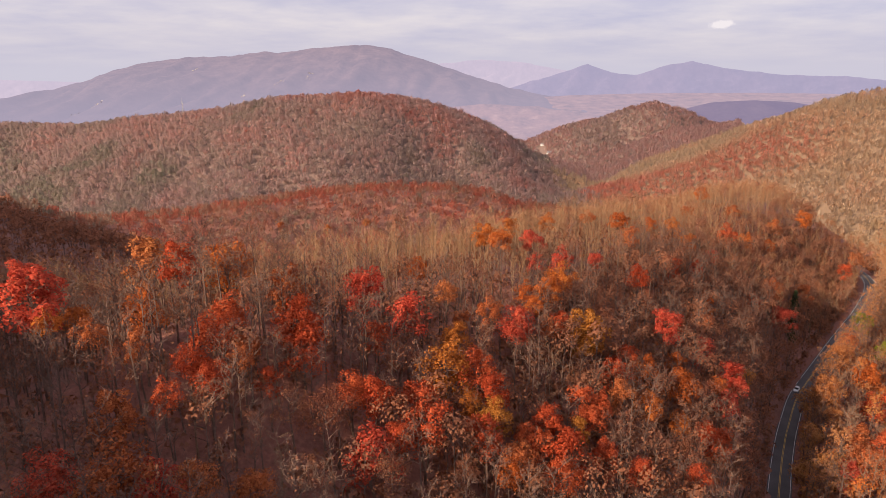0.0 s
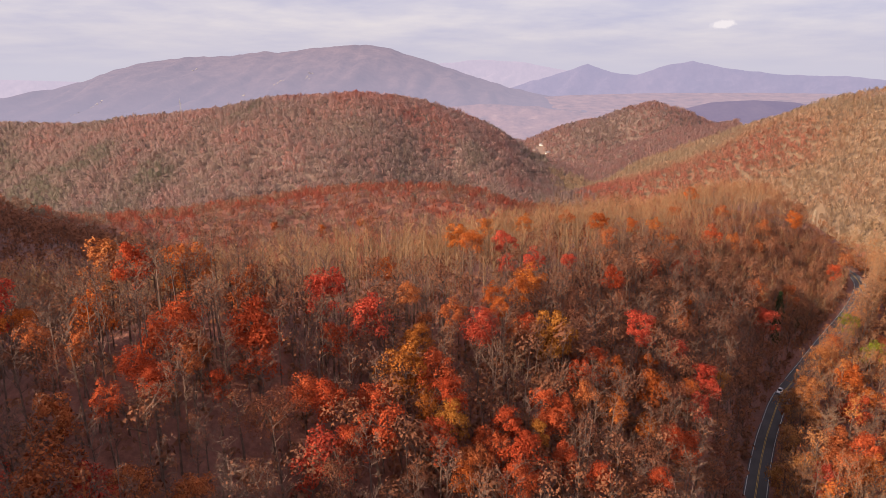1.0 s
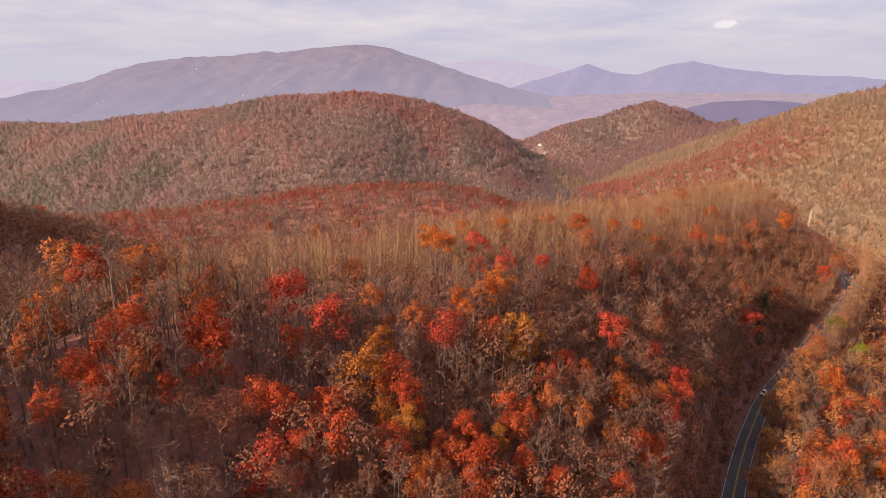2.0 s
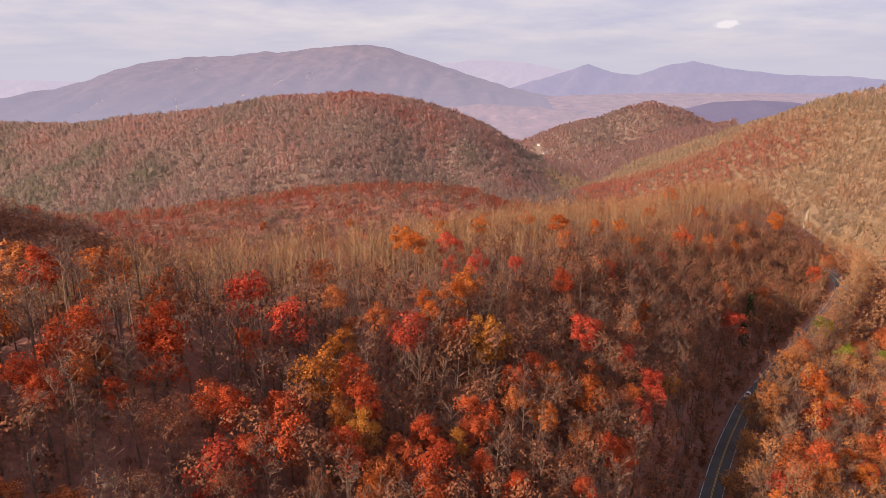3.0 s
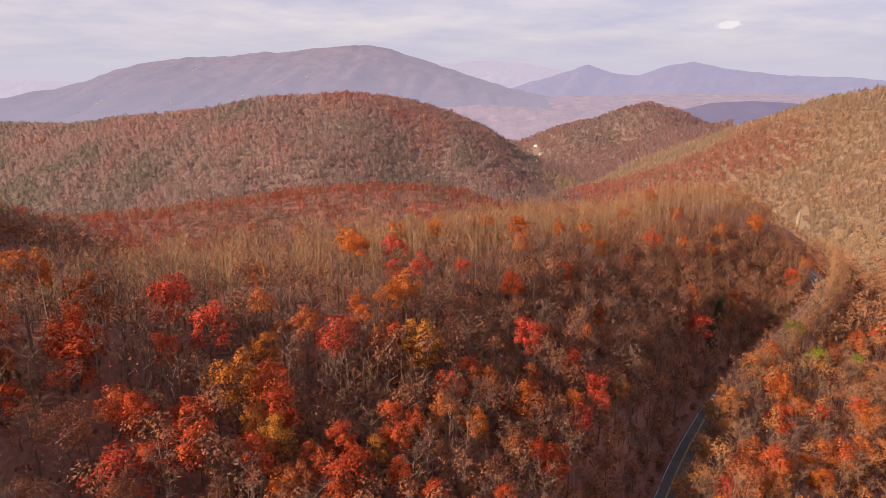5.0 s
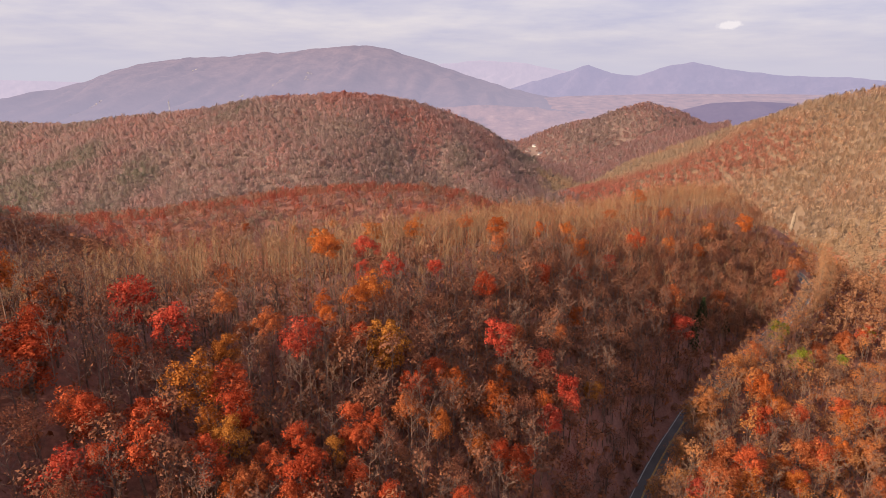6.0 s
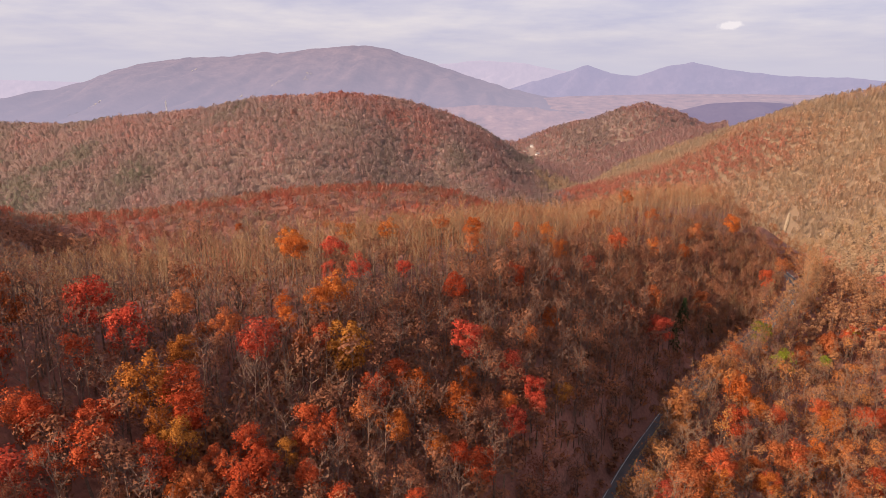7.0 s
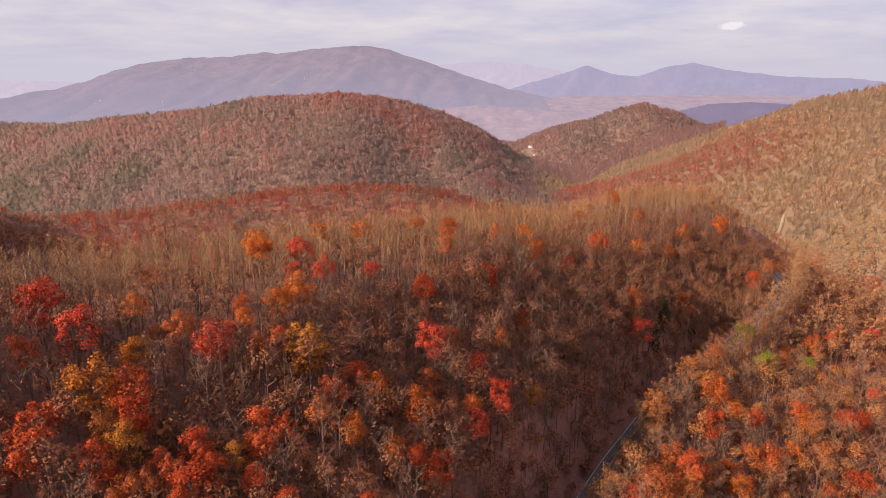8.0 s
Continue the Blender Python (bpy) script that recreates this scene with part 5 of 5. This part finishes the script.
def house(x, y, long_, deep, high, turn):
    top = tagged(new("house"), "small white house with a grey roof in the valley", "house", "houses of the valley")
    part("wall", box(0, 0, high / 2, long_, deep, high), house_paint, top)
    bm = bmesh.new()
    hx, hy = long_ / 2 + 0.5, deep / 2 + 0.5
    ends = [[bm.verts.new((sx * hx, -hy, high)), bm.verts.new((sx * hx, hy, high)), bm.verts.new((sx * hx, 0, high + deep * 0.42))] for sx in (-1, 1)]
    bm.faces.new(ends[0]); bm.faces.new(ends[1][::-1])
    for i, j in ((0, 1), (1, 2), (2, 0)):
        bm.faces.new((ends[0][i], ends[0][j], ends[1][j], ends[1][i]))
    bmesh.ops.recalc_face_normals(bm, faces=bm.faces)
    roof = part("roof", bm, roof_grey, top, "grey shingle roof")
    part("chimney", box(long_ * 0.25, 0, high + deep * 0.45, 0.9, 0.9, 1.8), roof_grey, roof)
    for k in range(4):
        part("window", box(-long_ * 0.36 + long_ * 0.24 * k, -deep / 2 - 0.02, high * 0.55, 1.1, 0.12, 1.4), pane_dark, top)
    part("door", box(long_ * 0.02, -deep / 2 - 0.03, 1.05, 1.0, 0.12, 2.1), roof_grey, top)
    top.matrix_basis = Matrix.Translation((x, y, float(ground_height(x, y)) - 0.1)) @ Matrix.Rotation(turn, 4, "Z")


for x, y, long_, deep, high, turn in ((285, 1895, 20, 9, 5, 0.1), (306, 1902, 13, 8, 5, -0.2), (322, 1912, 22, 10, 5, 0.15), (262, 1940, 11, 8, 5, 0.4), (290, 1995, 12, 8, 5, 0.2), (312, 2015, 11, 8, 5, -0.3)):
    house(x, y, long_, deep, high, turn)


def rock(x, y, sx, sy, sz, seed):
    bm = bmesh.new()
    bmesh.ops.create_icosphere(bm, subdivisions=4, radius=1.0)
    for v in bm.verts:
        n = noise.fractal(v.co * 1.7 + Vector((seed, 0, 0)), 0.8, 2.0, 4)
        v.co = Vector((v.co.x * sx, v.co.y * sy, v.co.z * sz)) * (1 + 0.32 * n)
        v.co.x = round(v.co.x / 0.9) * 0.9 * 0.4 + v.co.x * 0.6
    me = bpy.data.meshes.new("rock_outcrop")
    bm.to_mesh(me); bm.free()
    me.materials.append(pale_rock)
    ob = new("rock_outcrop", me)
    ob.location = (x, y, float(ground_height(x, y)) + sz * 0.25)
    return tagged(ob, "pale weathered rock outcrop on the wooded hillside", "rock", "rocks of the hillside")


for x, y, sx, sy, sz, seed in ((498.7, 827.0, 1.2, 2.0, 3.2, 1), (494.5, 820.5, 1.4, 2.0, 3.6, 4), (490.5, 813.5, 1.8, 2.2, 3.4, 2), (486.5, 807.0, 1.3, 2.0, 3.8, 7), (482.2, 800.3, 1.9, 2.2, 3.6, 3), (478.0, 794.0, 1.2, 2.0, 3.4, 8), (473.8, 787.5, 1.7, 2.2, 3.8, 5), (469.6, 781.0, 1.3, 2.0, 3.2, 6)):
    rock(x, y, sx, sy, sz, seed)


def scree(x, f, wide, count, seed):
    """A patch of bare pale stones on the far mountain."""
    r = random.Random(seed)
    bm = bmesh.new()
    for _ in range(count):
        at = on_mountain(x + r.gauss(0, wide), f + r.gauss(0, 0.018))
        big = r.uniform(2.2, 5.0)
        made = bmesh.ops.create_icosphere(bm, subdivisions=1, radius=1.0, matrix=Matrix.Translation(at + Vector((0, 0, 1))) @ Matrix.Rotation(r.uniform(0, 3), 4, "Z") @ Matrix.Diagonal((big * 1.5, big, big * 0.7, 1)))
        for v in made["verts"]:
            v.co += Vector((r.uniform(-1, 1), r.uniform(-1, 1), r.uniform(-1, 1))) * big * 0.15
    me = bpy.data.meshes.new("scree")
    bm.to_mesh(me); bm.free()
    me.materials.append(scree_stone)
    tagged(new("scree", me), "patch of bare pale stones on the far mountain", "rocks", kind="stuff")


scree_stone = plain("scree_stone", (0.36, 0.33, 0.33), 0.9)
for x, f, wide, count, seed in ((-1880, 0.33, 26, 24, 1), (-1915, 0.28, 18, 9, 2), (-1570, 0.80, 12, 6, 3), (-1120, 0.45, 9, 5, 4), (-950, 0.54, 14, 8, 5), (-790, 0.62, 10, 7, 6)):
    scree(x, f, wide, count, seed)
